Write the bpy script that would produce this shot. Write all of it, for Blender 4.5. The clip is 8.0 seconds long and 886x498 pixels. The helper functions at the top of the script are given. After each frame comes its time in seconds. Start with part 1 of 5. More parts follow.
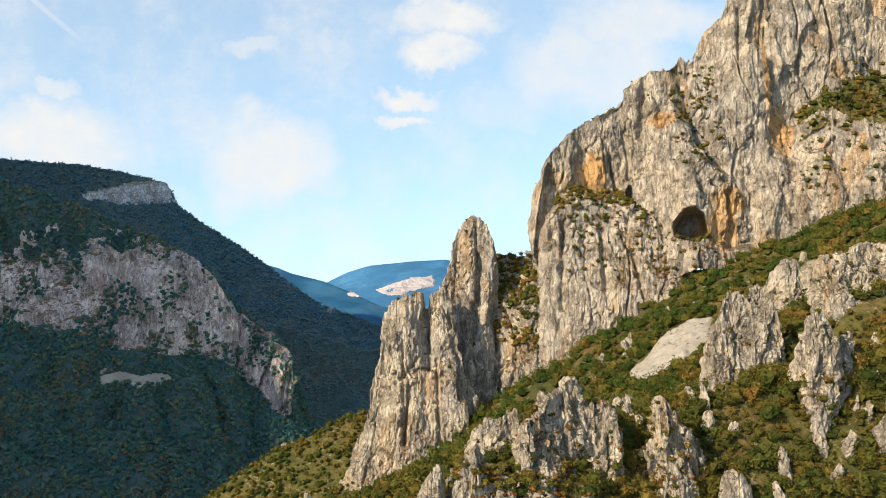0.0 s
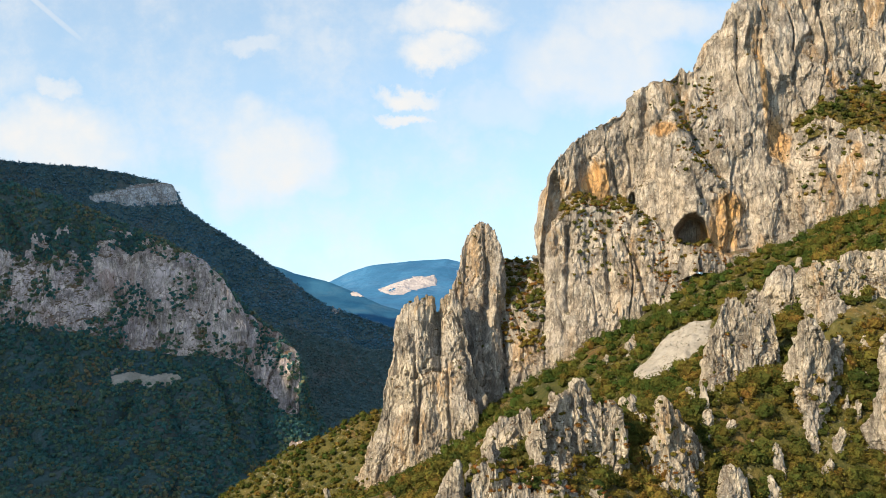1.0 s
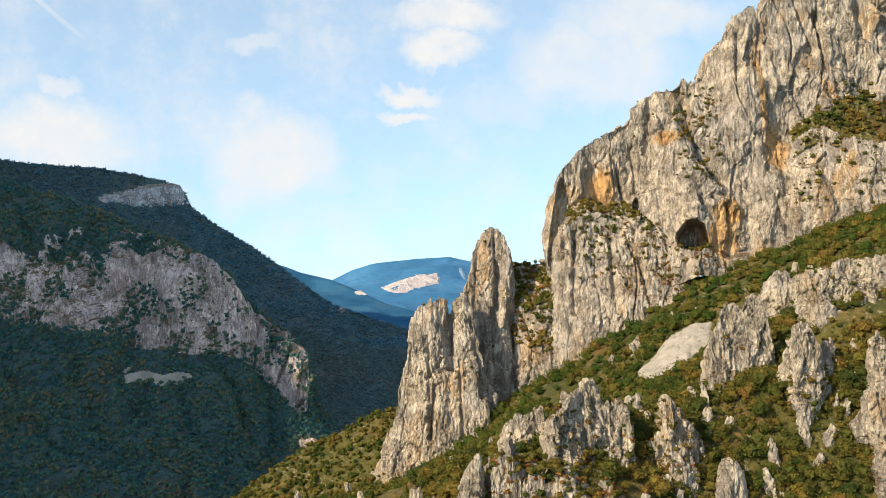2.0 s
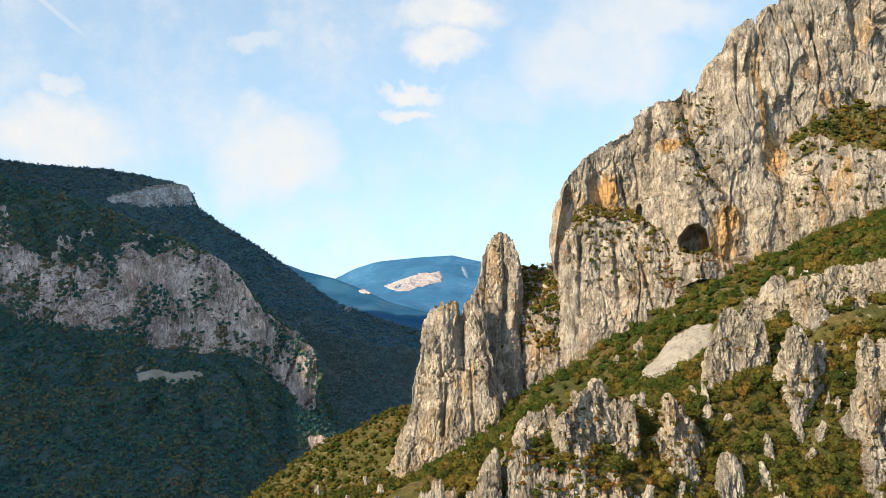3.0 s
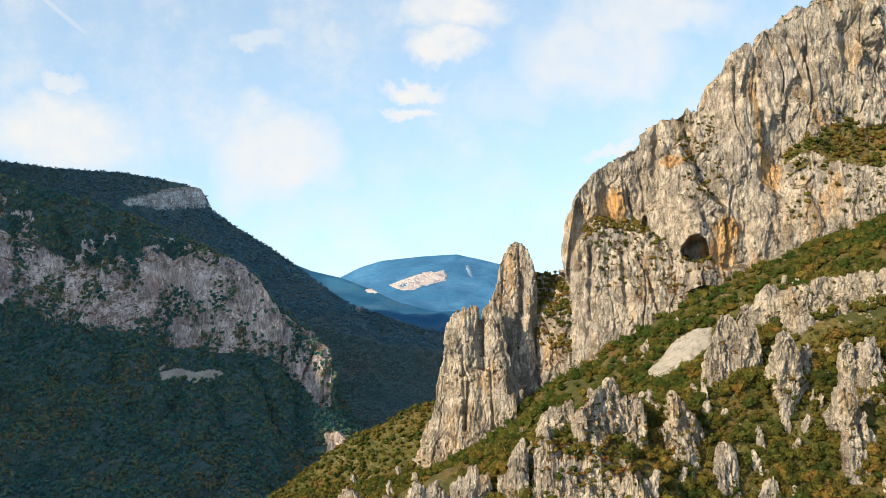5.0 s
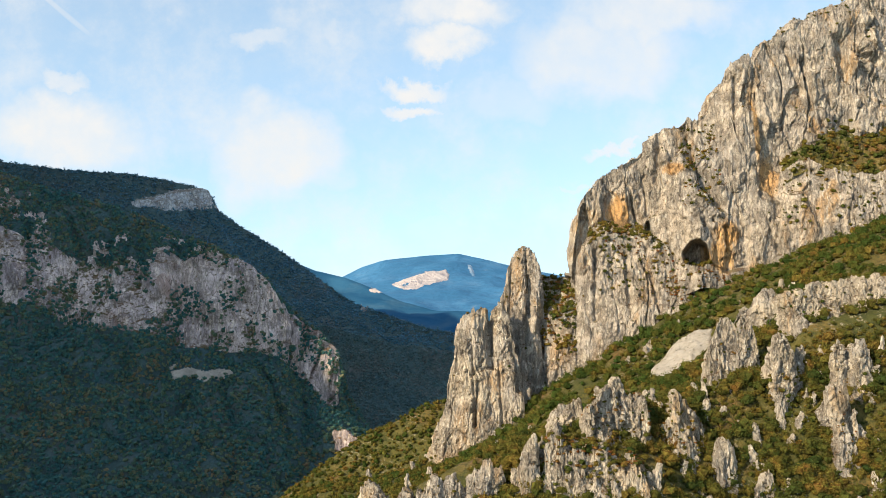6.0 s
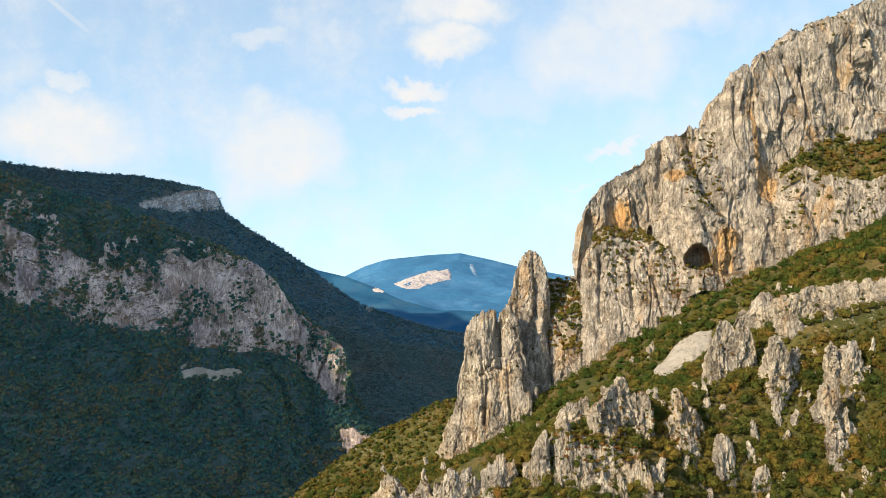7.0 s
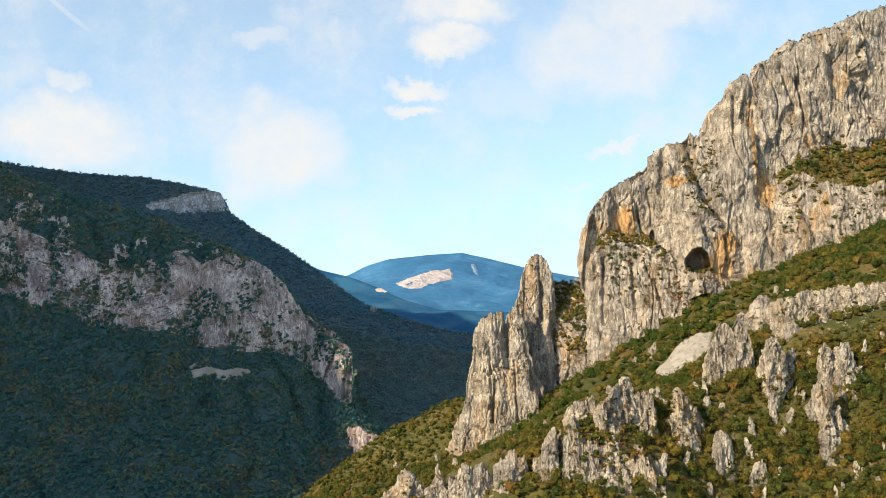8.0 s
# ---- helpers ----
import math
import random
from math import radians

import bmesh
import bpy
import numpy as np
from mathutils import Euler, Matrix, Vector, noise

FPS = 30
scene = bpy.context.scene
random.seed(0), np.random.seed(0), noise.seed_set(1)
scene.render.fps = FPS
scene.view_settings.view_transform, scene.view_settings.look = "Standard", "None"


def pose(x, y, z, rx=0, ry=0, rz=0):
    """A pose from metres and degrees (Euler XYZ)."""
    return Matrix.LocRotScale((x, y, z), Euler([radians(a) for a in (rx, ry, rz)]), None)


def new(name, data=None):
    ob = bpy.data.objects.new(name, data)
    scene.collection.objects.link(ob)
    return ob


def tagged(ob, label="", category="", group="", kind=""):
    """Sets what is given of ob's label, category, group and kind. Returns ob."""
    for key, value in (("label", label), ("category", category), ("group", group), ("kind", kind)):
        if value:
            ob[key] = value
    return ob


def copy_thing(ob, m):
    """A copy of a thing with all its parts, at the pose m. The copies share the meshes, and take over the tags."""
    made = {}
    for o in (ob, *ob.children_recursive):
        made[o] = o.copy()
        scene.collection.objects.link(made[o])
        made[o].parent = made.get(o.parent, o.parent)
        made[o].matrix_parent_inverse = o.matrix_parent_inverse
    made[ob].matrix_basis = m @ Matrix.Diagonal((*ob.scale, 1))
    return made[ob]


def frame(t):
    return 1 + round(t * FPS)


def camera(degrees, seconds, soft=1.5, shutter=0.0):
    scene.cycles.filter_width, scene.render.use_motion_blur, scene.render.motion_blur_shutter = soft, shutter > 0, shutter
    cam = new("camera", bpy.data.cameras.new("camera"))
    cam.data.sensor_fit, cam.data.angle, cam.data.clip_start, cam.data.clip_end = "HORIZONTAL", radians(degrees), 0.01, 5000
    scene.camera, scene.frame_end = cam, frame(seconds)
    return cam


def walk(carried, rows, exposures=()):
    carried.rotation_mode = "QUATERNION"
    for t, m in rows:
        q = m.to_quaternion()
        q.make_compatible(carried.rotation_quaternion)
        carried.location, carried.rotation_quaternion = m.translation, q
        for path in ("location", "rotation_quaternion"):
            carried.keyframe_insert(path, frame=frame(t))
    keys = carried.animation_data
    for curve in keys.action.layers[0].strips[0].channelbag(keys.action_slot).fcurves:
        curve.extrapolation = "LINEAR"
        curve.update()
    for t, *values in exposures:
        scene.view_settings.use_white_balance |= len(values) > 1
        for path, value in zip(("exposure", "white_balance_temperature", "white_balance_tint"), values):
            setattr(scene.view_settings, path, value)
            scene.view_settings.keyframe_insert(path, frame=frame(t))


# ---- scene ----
# ---- camera and its flight ----
cam = camera(50.3, 8.0, soft=0.9)
ROWS = [
    (0.0, 0.00, 0.00, 0.00, 93.500, -0.000, -0.000),
    (0.5, -1.16, -4.73, 0.53, 93.483, 0.069, 0.046),
    (1.0, -2.53, -10.22, 1.19, 93.434, 0.122, 0.075),
    (1.5, -3.98, -16.20, 1.90, 93.360, 0.174, 0.136),
    (3.0, -8.39, -34.22, 3.92, 93.159, 0.231, 0.304),
    (3.5, -9.83, -40.36, 4.57, 93.116, 0.280, 0.374),
    (4.0, -11.47, -46.91, 5.13, 93.080, 0.279, 0.406),
    (4.5, -12.95, -52.99, 5.69, 93.063, 0.291, 0.431),
    (6.0, -17.42, -71.88, 7.39, 92.978, 0.292, 0.547),
    (6.5, -19.02, -78.34, 8.05, 92.943, 0.298, 0.591),
    (7.0, -20.55, -84.46, 8.67, 92.916, 0.310, 0.617),
    (7.5, -22.12, -90.81, 9.30, 92.889, 0.303, 0.635),
    (8.0, -23.58, -96.67, 9.89, 92.872, 0.324, 0.664),
]
walk(cam, [(t, pose(x, y, z, rx, ry, rz)) for t, x, y, z, rx, ry, rz in ROWS])

# ---- world, sun, exposure ----
SUN_AZ, SUN_EL = radians(-129), radians(31)          # clockwise from +y; the sun stands to the left, behind the camera
TO_SUN = Vector((math.sin(SUN_AZ) * math.cos(SUN_EL), math.cos(SUN_AZ) * math.cos(SUN_EL), math.sin(SUN_EL)))
sun_data = bpy.data.lights.new("sun", "SUN")
sun_data.energy, sun_data.angle, sun_data.color = 4.0, radians(0.6), (1.0, 0.81, 0.55)
sun = new("sun", sun_data)
sun.rotation_euler = TO_SUN.to_track_quat("Z", "Y").to_euler()

world = bpy.data.worlds.new("world")
scene.world = world
world.use_nodes = True
scene.view_settings.exposure = 0.92


class Tree:
    """Short hand for building a node tree."""

    def __init__(self, tree):
        self.tree = tree
        tree.nodes.clear()

    def node(self, kind, **sockets):
        n = self.tree.nodes.new(kind)
        for key, value in sockets.items():
            self.put(n.inputs[int(key[1:])] if key[0] == "i" and key[1:].isdigit() else n.inputs[key.replace("_", " ")], value)
        return n

    def put(self, socket, value):
        if isinstance(value, bpy.types.NodeSocket):
            self.tree.links.new(value, socket)
        else:
            socket.default_value = value

    def math(self, op, a, b=0.0, c=0.0, clamp=False):
        n = self.node("ShaderNodeMath", i0=a, i1=b, i2=c)
        n.operation, n.use_clamp = op, clamp
        return n.outputs[0]

    def vec(self, op, a, b=(0, 0, 0)):
        n = self.node("ShaderNodeVectorMath", i0=a, i1=b)
        n.operation = op
        return n.outputs[0]

    def mix(self, fac, a, b, blend="MIX"):
        n = self.tree.nodes.new("ShaderNodeMix")
        n.data_type, n.blend_type = "RGBA", blend
        self.put(n.inputs[0], fac), self.put(n.inputs[6], a), self.put(n.inputs[7], b)
        return n.outputs[2]

    def noise(self, vector, scale, detail=4.0, rough=0.55, dist=0.0):
        n = self.node("ShaderNodeTexNoise", Vector=vector, Scale=scale, Detail=detail, Roughness=rough, Distortion=dist)
        return n.outputs[0]

    def ramp(self, fac, *stops):
        n = self.node("ShaderNodeValToRGB", Fac=fac)
        e = n.color_ramp.elements
        while len(e) < len(stops):
            e.new(0.5)
        for el, (at, col) in zip(e, stops):
            el.position, el.color = at, (*col, 1) if isinstance(col, tuple) else (col, col, col, 1)
        return n.outputs[0]

    def span(self, x, lo, hi, smooth=True):
        n = self.node("ShaderNodeMapRange", Value=x, i1=lo, i2=hi, i3=0.0, i4=1.0)
        n.interpolation_type = "SMOOTHSTEP" if smooth else "LINEAR"
        return n.outputs[0]


# Sky: clear autumn evening with soft fair-weather clouds. A cloud is (across, up, half width, half height, thickness) on a plane one unit ahead.
CLOUDS = [
    (-0.187, 0.156, 0.082, 0.068, 0.95), (-0.141, 0.128, 0.048, 0.027, 0.55), (0.004, 0.309, 0.075, 0.029, 1.00),
    (-0.005, 0.270, 0.045, 0.022, 1.00), (-0.039, 0.230, 0.040, 0.012, 1.00), (-0.044, 0.203, 0.032, 0.010, 1.00),
    (-0.204, 0.283, 0.042, 0.018, 0.70), (-0.125, 0.291, 0.018, 0.022, 0.60), (-0.424, 0.239, 0.031, 0.016, 0.80),
    (-0.420, 0.180, 0.094, 0.052, 1.0), (0.161, 0.260, 0.110, 0.060, 0.80), (0.217, 0.309, 0.100, 0.040, 0.85),
    (0.064, 0.215, 0.066, 0.030, 0.50), (-0.009, 0.066, 0.054, 0.024, 0.40), (-0.298, 0.110, 0.054, 0.024, 0.40),
    (0.178, 0.156, 0.040, 0.007, 0.90), (0.138, 0.121, 0.030, 0.005, 0.60),
]


def build_sky():
    t = Tree(world.node_tree)
    coord = t.node("ShaderNodeTexCoord").outputs["Generated"]
    sky = t.node("ShaderNodeTexSky")
    sky.sky_type, sky.sun_disc = "NISHITA", False
    sky.sun_elevation, sky.sun_rotation = SUN_EL, SUN_AZ
    sky.altitude, sky.air_density, sky.dust_density, sky.ozone_density = 500, 1.0, 0.8, 0.3
    lifted = t.vec("ADD", t.vec("MULTIPLY", coord, (1, 1, 0.85)), (0, 0, 0.16))
    t.put(sky.inputs[0], lifted)
    sep = t.node("ShaderNodeSeparateXYZ", i0=coord)
    dx, dy, dz = sep.outputs
    ahead = t.math("MAXIMUM", dy, 0.05)
    px, pz = t.math("DIVIDE", dx, ahead), t.math("DIVIDE", dz, ahead)
    flat = t.node("ShaderNodeCombineXYZ", i0=px, i1=pz, i2=0.0).outputs[0]
    wob = t.node("ShaderNodeTexNoise", Vector=flat, Scale=14.0, Detail=6.0, Roughness=0.6)
    wob2 = t.node("ShaderNodeTexNoise", Vector=flat, Scale=45.0, Detail=4.0, Roughness=0.6)
    shift = t.vec("SCALE", t.vec("SUBTRACT", wob.outputs[1], (0.5, 0.5, 0.5)))
    shift.node.inputs["Scale"].default_value = 0.085
    shift2 = t.vec("SCALE", t.vec("SUBTRACT", wob2.outputs[1], (0.5, 0.5, 0.5)))
    shift2.node.inputs["Scale"].default_value = 0.018
    bent = t.node("ShaderNodeSeparateXYZ", i0=t.vec("ADD", t.vec("ADD", flat, shift), shift2))
    bx, bz = bent.outputs[0], bent.outputs[1]
    total = None
    for cx, cz, rx, rz, thick in CLOUDS:
        ex = t.math("MULTIPLY", t.math("SUBTRACT", bx, cx), 1 / rx)
        ez = t.math("MULTIPLY", t.math("SUBTRACT", bz, cz), 1 / rz)
        far = t.math("SQRT", t.math("ADD", t.math("MULTIPLY", ex, ex), t.math("MULTIPLY", ez, ez)))
        dens = t.math("MULTIPLY", t.math("SUBTRACT", 1.0, t.span(far, 0.4, 1.4)), 0.95 * thick)
        total = dens if total is None else t.math("MAXIMUM", total, dens)
    # a thin vapour trail
    trail = t.math("ADD", t.math("MULTIPLY", t.math("ADD", px, 0.4363), 0.649), t.math("MULTIPLY", t.math("SUBTRACT", pz, 0.3256), 0.762))
    trail = t.math("SUBTRACT", 1.0, t.span(t.math("ABSOLUTE", trail), 0.001, 0.006))
    trail = t.math("MULTIPLY", trail, t.math("MULTIPLY", t.span(pz, 0.262, 0.30), 0.55))
    trail = t.math("MULTIPLY", trail, t.math("SUBTRACT", 1.0, t.span(px, -0.37, -0.355)))
    total = t.math("MAXIMUM", total, trail)
    front = t.span(dy, 0.1, 0.4)
    # unseen cloud veil behind the camera, thickened to brighten the shade
    veil = t.span(t.noise(coord, 3.0, 6.0, 0.62), 0.38, 0.66)
    thin = t.math("MULTIPLY", t.math("MULTIPLY_ADD", t.span(t.noise(flat, 9.0, 7.0, 0.65), 0.40, 0.75), 0.6, 0.32), 0.9)
    seen = t.math("MAXIMUM", t.math("MULTIPLY", total, front), t.math("MULTIPLY", t.math("ADD", t.math("MULTIPLY", thin, front), t.math("MULTIPLY", veil, t.math("SUBTRACT", 1.0, front))), 0.85))
    lumps = t.math("MULTIPLY_ADD", t.noise(flat, 26.0, 5.0, 0.6), 0.8, 0.55)
    cover = t.math("MULTIPLY", t.math("MULTIPLY", seen, lumps, clamp=True), t.span(dz, -0.06, 0.0))
    air = t.mix(1.0, sky.outputs[0], (0.91, 1.05, 0.985, 1), "MULTIPLY")
    clear = t.node("ShaderNodeBackground", Color=air, Strength=SKY)
    cloud = t.node("ShaderNodeBackground", Color=(0.975, 0.97, 0.955, 1), Strength=CLOUD)
    mixed = t.node("ShaderNodeMixShader", i0=cover, i1=clear.outputs[0], i2=cloud.outputs[0])
    out = t.node("ShaderNodeOutputWorld")
    t.tree.links.new(mixed.outputs[0], out.inputs[0])


SKY, CLOUD = 0.147, 0.50
build_sky()


# ---- materials ----
def material(name, build, rough=0.9, gloss=0.2):
    """A material whose colour and relief height build() makes from world-size coordinates."""
    m = bpy.data.materials.new(name)
    m.use_nodes = True
    t = Tree(m.node_tree)
    pos = t.node("ShaderNodeTexCoord").outputs["Object"]
    colour, height, relief = build(t, pos)
    bsdf = t.node("ShaderNodeBsdfPrincipled", Base_Color=colour, Roughness=rough)
    bsdf.inputs["Specular IOR Level"].default_value = gloss
    if height is not None:
        bump = t.node("ShaderNodeBump", Height=height, Distance=relief, Strength=1.0)
        t.tree.links.new(bump.outputs[0], bsdf.inputs["Normal"])
    out = t.node("ShaderNodeOutputMaterial")
    t.tree.links.new(bsdf.outputs[0], out.inputs[0])
    return m


def limestone(grey, cream, ochre, plants, ochre_at=0.62, spots=(), scale=1.0, pale_tint=(0.66, 0.595, 0.50), scrub_at=0.47):
    def build(t, pos):
        if scale != 1.0:
            pos = t.vec("MULTIPLY", pos, (scale, scale, scale))
        tall = t.vec("MULTIPLY", pos, (1, 1, 0.3))
        big = t.noise(pos, 0.045, 4, 0.6, 0.8)
        col = t.mix(t.span(big, 0.38, 0.62), (*grey, 1), (*cream, 1))
        streak = t.noise(tall, 0.42, 6, 0.65, 0.6)
        col = t.mix(t.math("MULTIPLY", t.span(streak, 0.49, 0.64), 0.52), col, (0.13, 0.122, 0.115, 1))
        pale = t.noise(tall, 0.8, 5, 0.6, 0.4)
        col = t.mix(t.math("MULTIPLY", t.span(pale, 0.52, 0.68), 0.55), col, (*pale_tint, 1))
        rust = t.noise(t.vec("MULTIPLY", pos, (1, 1, 0.4)), 0.09, 5, 0.6, 0.5)
        rust = t.span(rust, ochre_at, ochre_at + 0.12)
        col = t.mix(t.math("MULTIPLY", rust, 0.75), col, (*ochre, 1))
        runs = t.vec("MULTIPLY", t.vec("ADD", pos, t.vec("MULTIPLY", t.node("ShaderNodeTexNoise", Vector=pos, Scale=0.35).outputs[1], (1.6, 1.6, 0))), (1, 1, 0.07))
        col = t.mix(t.math("MULTIPLY", t.span(t.noise(runs, 0.75, 5, 0.62), 0.52, 0.66), 0.40), col, (0.20, 0.185, 0.170, 1))
        col = t.mix(t.math("MULTIPLY", t.span(t.noise(t.vec("ADD", runs, (7.3, 2.1, 4.4)), 1.1, 4, 0.6), 0.52, 0.64), 0.7), col, (*pale_tint, 1))
        speck = t.noise(t.vec("MULTIPLY", pos, (1, 1, 0.4)), 1.9, 6, 0.78)
        col = t.mix(t.math("MULTIPLY", t.span(speck, 0.50, 0.66), 0.36), col, (0.12, 0.11, 0.095, 1))
        blotch = t.noise(pos, 0.16, 5, 0.65, 0.6)
        col = t.mix(t.math("MULTIPLY", t.span(blotch, 0.54, 0.66), 0.4), col, (0.19, 0.17, 0.14, 1))
        scrub = t.math("MULTIPLY", t.span(t.noise(pos, 0.9, 6, 0.75), 0.56, 0.62), t.span(t.noise(t.vec("MULTIPLY", pos, (0.6, 0.6, 1.3)), 0.075, 4, 0.6), scrub_at, scrub_at + 0.13))
        col = t.mix(t.math("MULTIPLY", scrub, plants), col, (0.13, 0.085, 0.04, 1))
        wob = t.math("MULTIPLY_ADD", t.noise(tall, 0.5, 5, 0.6), 1.3, -0.65)
        for x, z, rx, rz in spots:
            sx, _, sz = t.node("ShaderNodeSeparateXYZ", i0=pos).outputs
            ax = t.math("MULTIPLY", t.math("SUBTRACT", sx, x), 1 / rx)
            az = t.math("MULTIPLY", t.math("SUBTRACT", sz, z), 1 / rz)
            d = t.math("ADD", t.math("SQRT", t.math("ADD", t.math("MULTIPLY", ax, ax), t.math("MULTIPLY", az, az))), wob)
            col = t.mix(t.math("MULTIPLY", t.math("SUBTRACT", 1.0, t.span(d, 0.55, 1.15)), 0.8), col, (0.64, 0.36, 0.125, 1))
        # soil, dry grass and moss on the flatter shelves
        up = t.node("ShaderNodeSeparateXYZ", i0=t.node("ShaderNodeNewGeometry").outputs["Normal"]).outputs[2]
        shelf = t.math("ADD", up, t.math("MULTIPLY_ADD", t.noise(pos, 0.35, 5, 0.65), 0.9, -0.45))
        turf = t.mix(t.span(t.noise(pos, 0.22, 4, 0.6), 0.42, 0.58), (0.085, 0.075, 0.025, 1), (0.16, 0.085, 0.035, 1))
        col = t.mix(t.math("MULTIPLY", t.span(shelf, 0.62, 0.82), plants), col, turf)
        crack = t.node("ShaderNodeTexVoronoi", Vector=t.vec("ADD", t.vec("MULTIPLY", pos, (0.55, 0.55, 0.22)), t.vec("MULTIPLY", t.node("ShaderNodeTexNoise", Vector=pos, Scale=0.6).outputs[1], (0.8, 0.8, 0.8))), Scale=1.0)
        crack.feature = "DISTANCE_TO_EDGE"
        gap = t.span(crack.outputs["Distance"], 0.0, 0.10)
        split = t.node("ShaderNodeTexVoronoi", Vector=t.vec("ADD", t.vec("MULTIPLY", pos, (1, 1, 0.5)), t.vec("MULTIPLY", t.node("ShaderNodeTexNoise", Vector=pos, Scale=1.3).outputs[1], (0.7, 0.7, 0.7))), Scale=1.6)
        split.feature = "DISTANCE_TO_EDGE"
        # joints darkened in patches: crack shade and dark soil painted into the colour
        lichen_shade = t.span(t.noise(pos, 0.3, 3, 0.6), 0.42, 0.58)
        col = t.mix(t.math("MULTIPLY", t.math("SUBTRACT", 1.0, t.span(crack.outputs["Distance"], 0.01, 0.07)), t.math("MULTIPLY", lichen_shade, 0.6)), col, (0.115, 0.095, 0.075, 1))
        col = t.mix(t.math("MULTIPLY", t.math("SUBTRACT", 1.0, t.span(split.outputs["Distance"], 0.01, 0.08)), t.math("MULTIPLY_ADD", lichen_shade, -0.35, 0.45)), col, (0.16, 0.13, 0.10, 1))

        def crack_line(where, size, wide):
            n = t.noise(where, size, 4, 0.6, 0.4)
            return t.math("SUBTRACT", 1.0, t.span(t.math("ABSOLUTE", t.math("SUBTRACT", n, 0.5)), 0.004, wide))

        upright = crack_line(t.vec("MULTIPLY", pos, (1, 1, 0.11)), 0.55, 0.045)
        thin = crack_line(t.vec("MULTIPLY", t.vec("ADD", pos, (31, 17, 9)), (1, 1, 0.2)), 1.5, 0.055)
        bedded = crack_line(t.vec("MULTIPLY", t.vec("ADD", pos, (11, 47, 3)), (0.22, 0.22, 1)), 0.5, 0.035)
        crack_lines = t.math("MAXIMUM", upright, t.math("MAXIMUM", t.math("MULTIPLY", thin, 0.75), t.math("MULTIPLY", bedded, 0.8)))
        crack_lines = t.math("MULTIPLY", crack_lines, t.span(t.noise(pos, 0.22, 3, 0.6), 0.40, 0.60))
        # crack shade, with some dark soil, painted along these lines
        col = t.mix(t.math("MULTIPLY", crack_lines, 0.55), col, (0.135, 0.112, 0.09, 1))
        gap = t.math("MULTIPLY_ADD", t.span(split.outputs["Distance"], 0.0, 0.12), 0.7, t.math("MULTIPLY", gap, 1.6))
        fine = t.noise(tall, 3.2, 6, 0.72, 0.3)
        height = t.math("ADD", t.math("MULTIPLY", gap, 0.2), t.math("MULTIPLY_ADD", fine, 1.0, t.math("MULTIPLY", streak, 0.3)))
        height = t.math("SUBTRACT", height, t.math("MULTIPLY", crack_lines, 0.8))
        return col, height, 0.45
    return build


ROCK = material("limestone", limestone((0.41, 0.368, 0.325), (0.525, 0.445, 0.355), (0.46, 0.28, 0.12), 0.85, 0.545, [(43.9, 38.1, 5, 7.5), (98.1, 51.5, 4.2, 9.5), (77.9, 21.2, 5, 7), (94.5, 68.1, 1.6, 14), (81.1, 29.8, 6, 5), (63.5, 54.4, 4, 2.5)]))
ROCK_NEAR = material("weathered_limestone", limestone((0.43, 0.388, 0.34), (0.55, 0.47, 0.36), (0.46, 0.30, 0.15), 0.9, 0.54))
# bluish greys: haze over the mesa is mixed into the rock colour
ROCK_MESA = material("hazed_grey_limestone", limestone((0.42, 0.45, 0.49), (0.60, 0.60, 0.60), (0.34, 0.29, 0.27), 0.6, 0.60, (), 0.3, (0.70, 0.68, 0.65)))
# violet cast and lifted tones put distance haze into this rock's colour
ROCK_FAR = material("hazed_violet_limestone", limestone((0.37, 0.315, 0.345), (0.68, 0.57, 0.56), (0.36, 0.24, 0.21), 0.95, 0.55, (), 0.4, (0.84, 0.72, 0.64), 0.40))


def turf(t, pos):
    big = t.noise(pos, 0.06, 5, 0.6, 0.4)
    col = t.ramp(big, (0.36, (0.060, 0.064, 0.018)), (0.50, (0.100, 0.090, 0.024)), (0.62, (0.145, 0.105, 0.034)), (0.74, (0.15, 0.075, 0.028)))
    small = t.noise(pos, 0.7, 6, 0.7)
    col = t.mix(t.span(small, 0.42, 0.7), col, (0.035, 0.042, 0.014, 1))
    stone = t.noise(pos, 0.9, 6, 0.75, 0.2)
    col = t.mix(t.math("MULTIPLY", t.math("MULTIPLY", t.span(stone, 0.55, 0.62), t.span(t.noise(pos, 0.07, 4, 0.6), 0.46, 0.58)), 0.8), col, (0.33, 0.285, 0.21, 1))
    return col, t.noise(pos, 1.1, 6, 0.7), 0.8


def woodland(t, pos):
    # the blue in these floor colours stands in for haze over the valley
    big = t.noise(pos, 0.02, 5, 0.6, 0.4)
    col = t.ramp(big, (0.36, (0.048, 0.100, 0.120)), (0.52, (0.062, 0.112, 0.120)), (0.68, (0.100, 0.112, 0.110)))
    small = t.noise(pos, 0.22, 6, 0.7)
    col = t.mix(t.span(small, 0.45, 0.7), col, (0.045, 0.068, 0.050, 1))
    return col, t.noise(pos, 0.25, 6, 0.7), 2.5


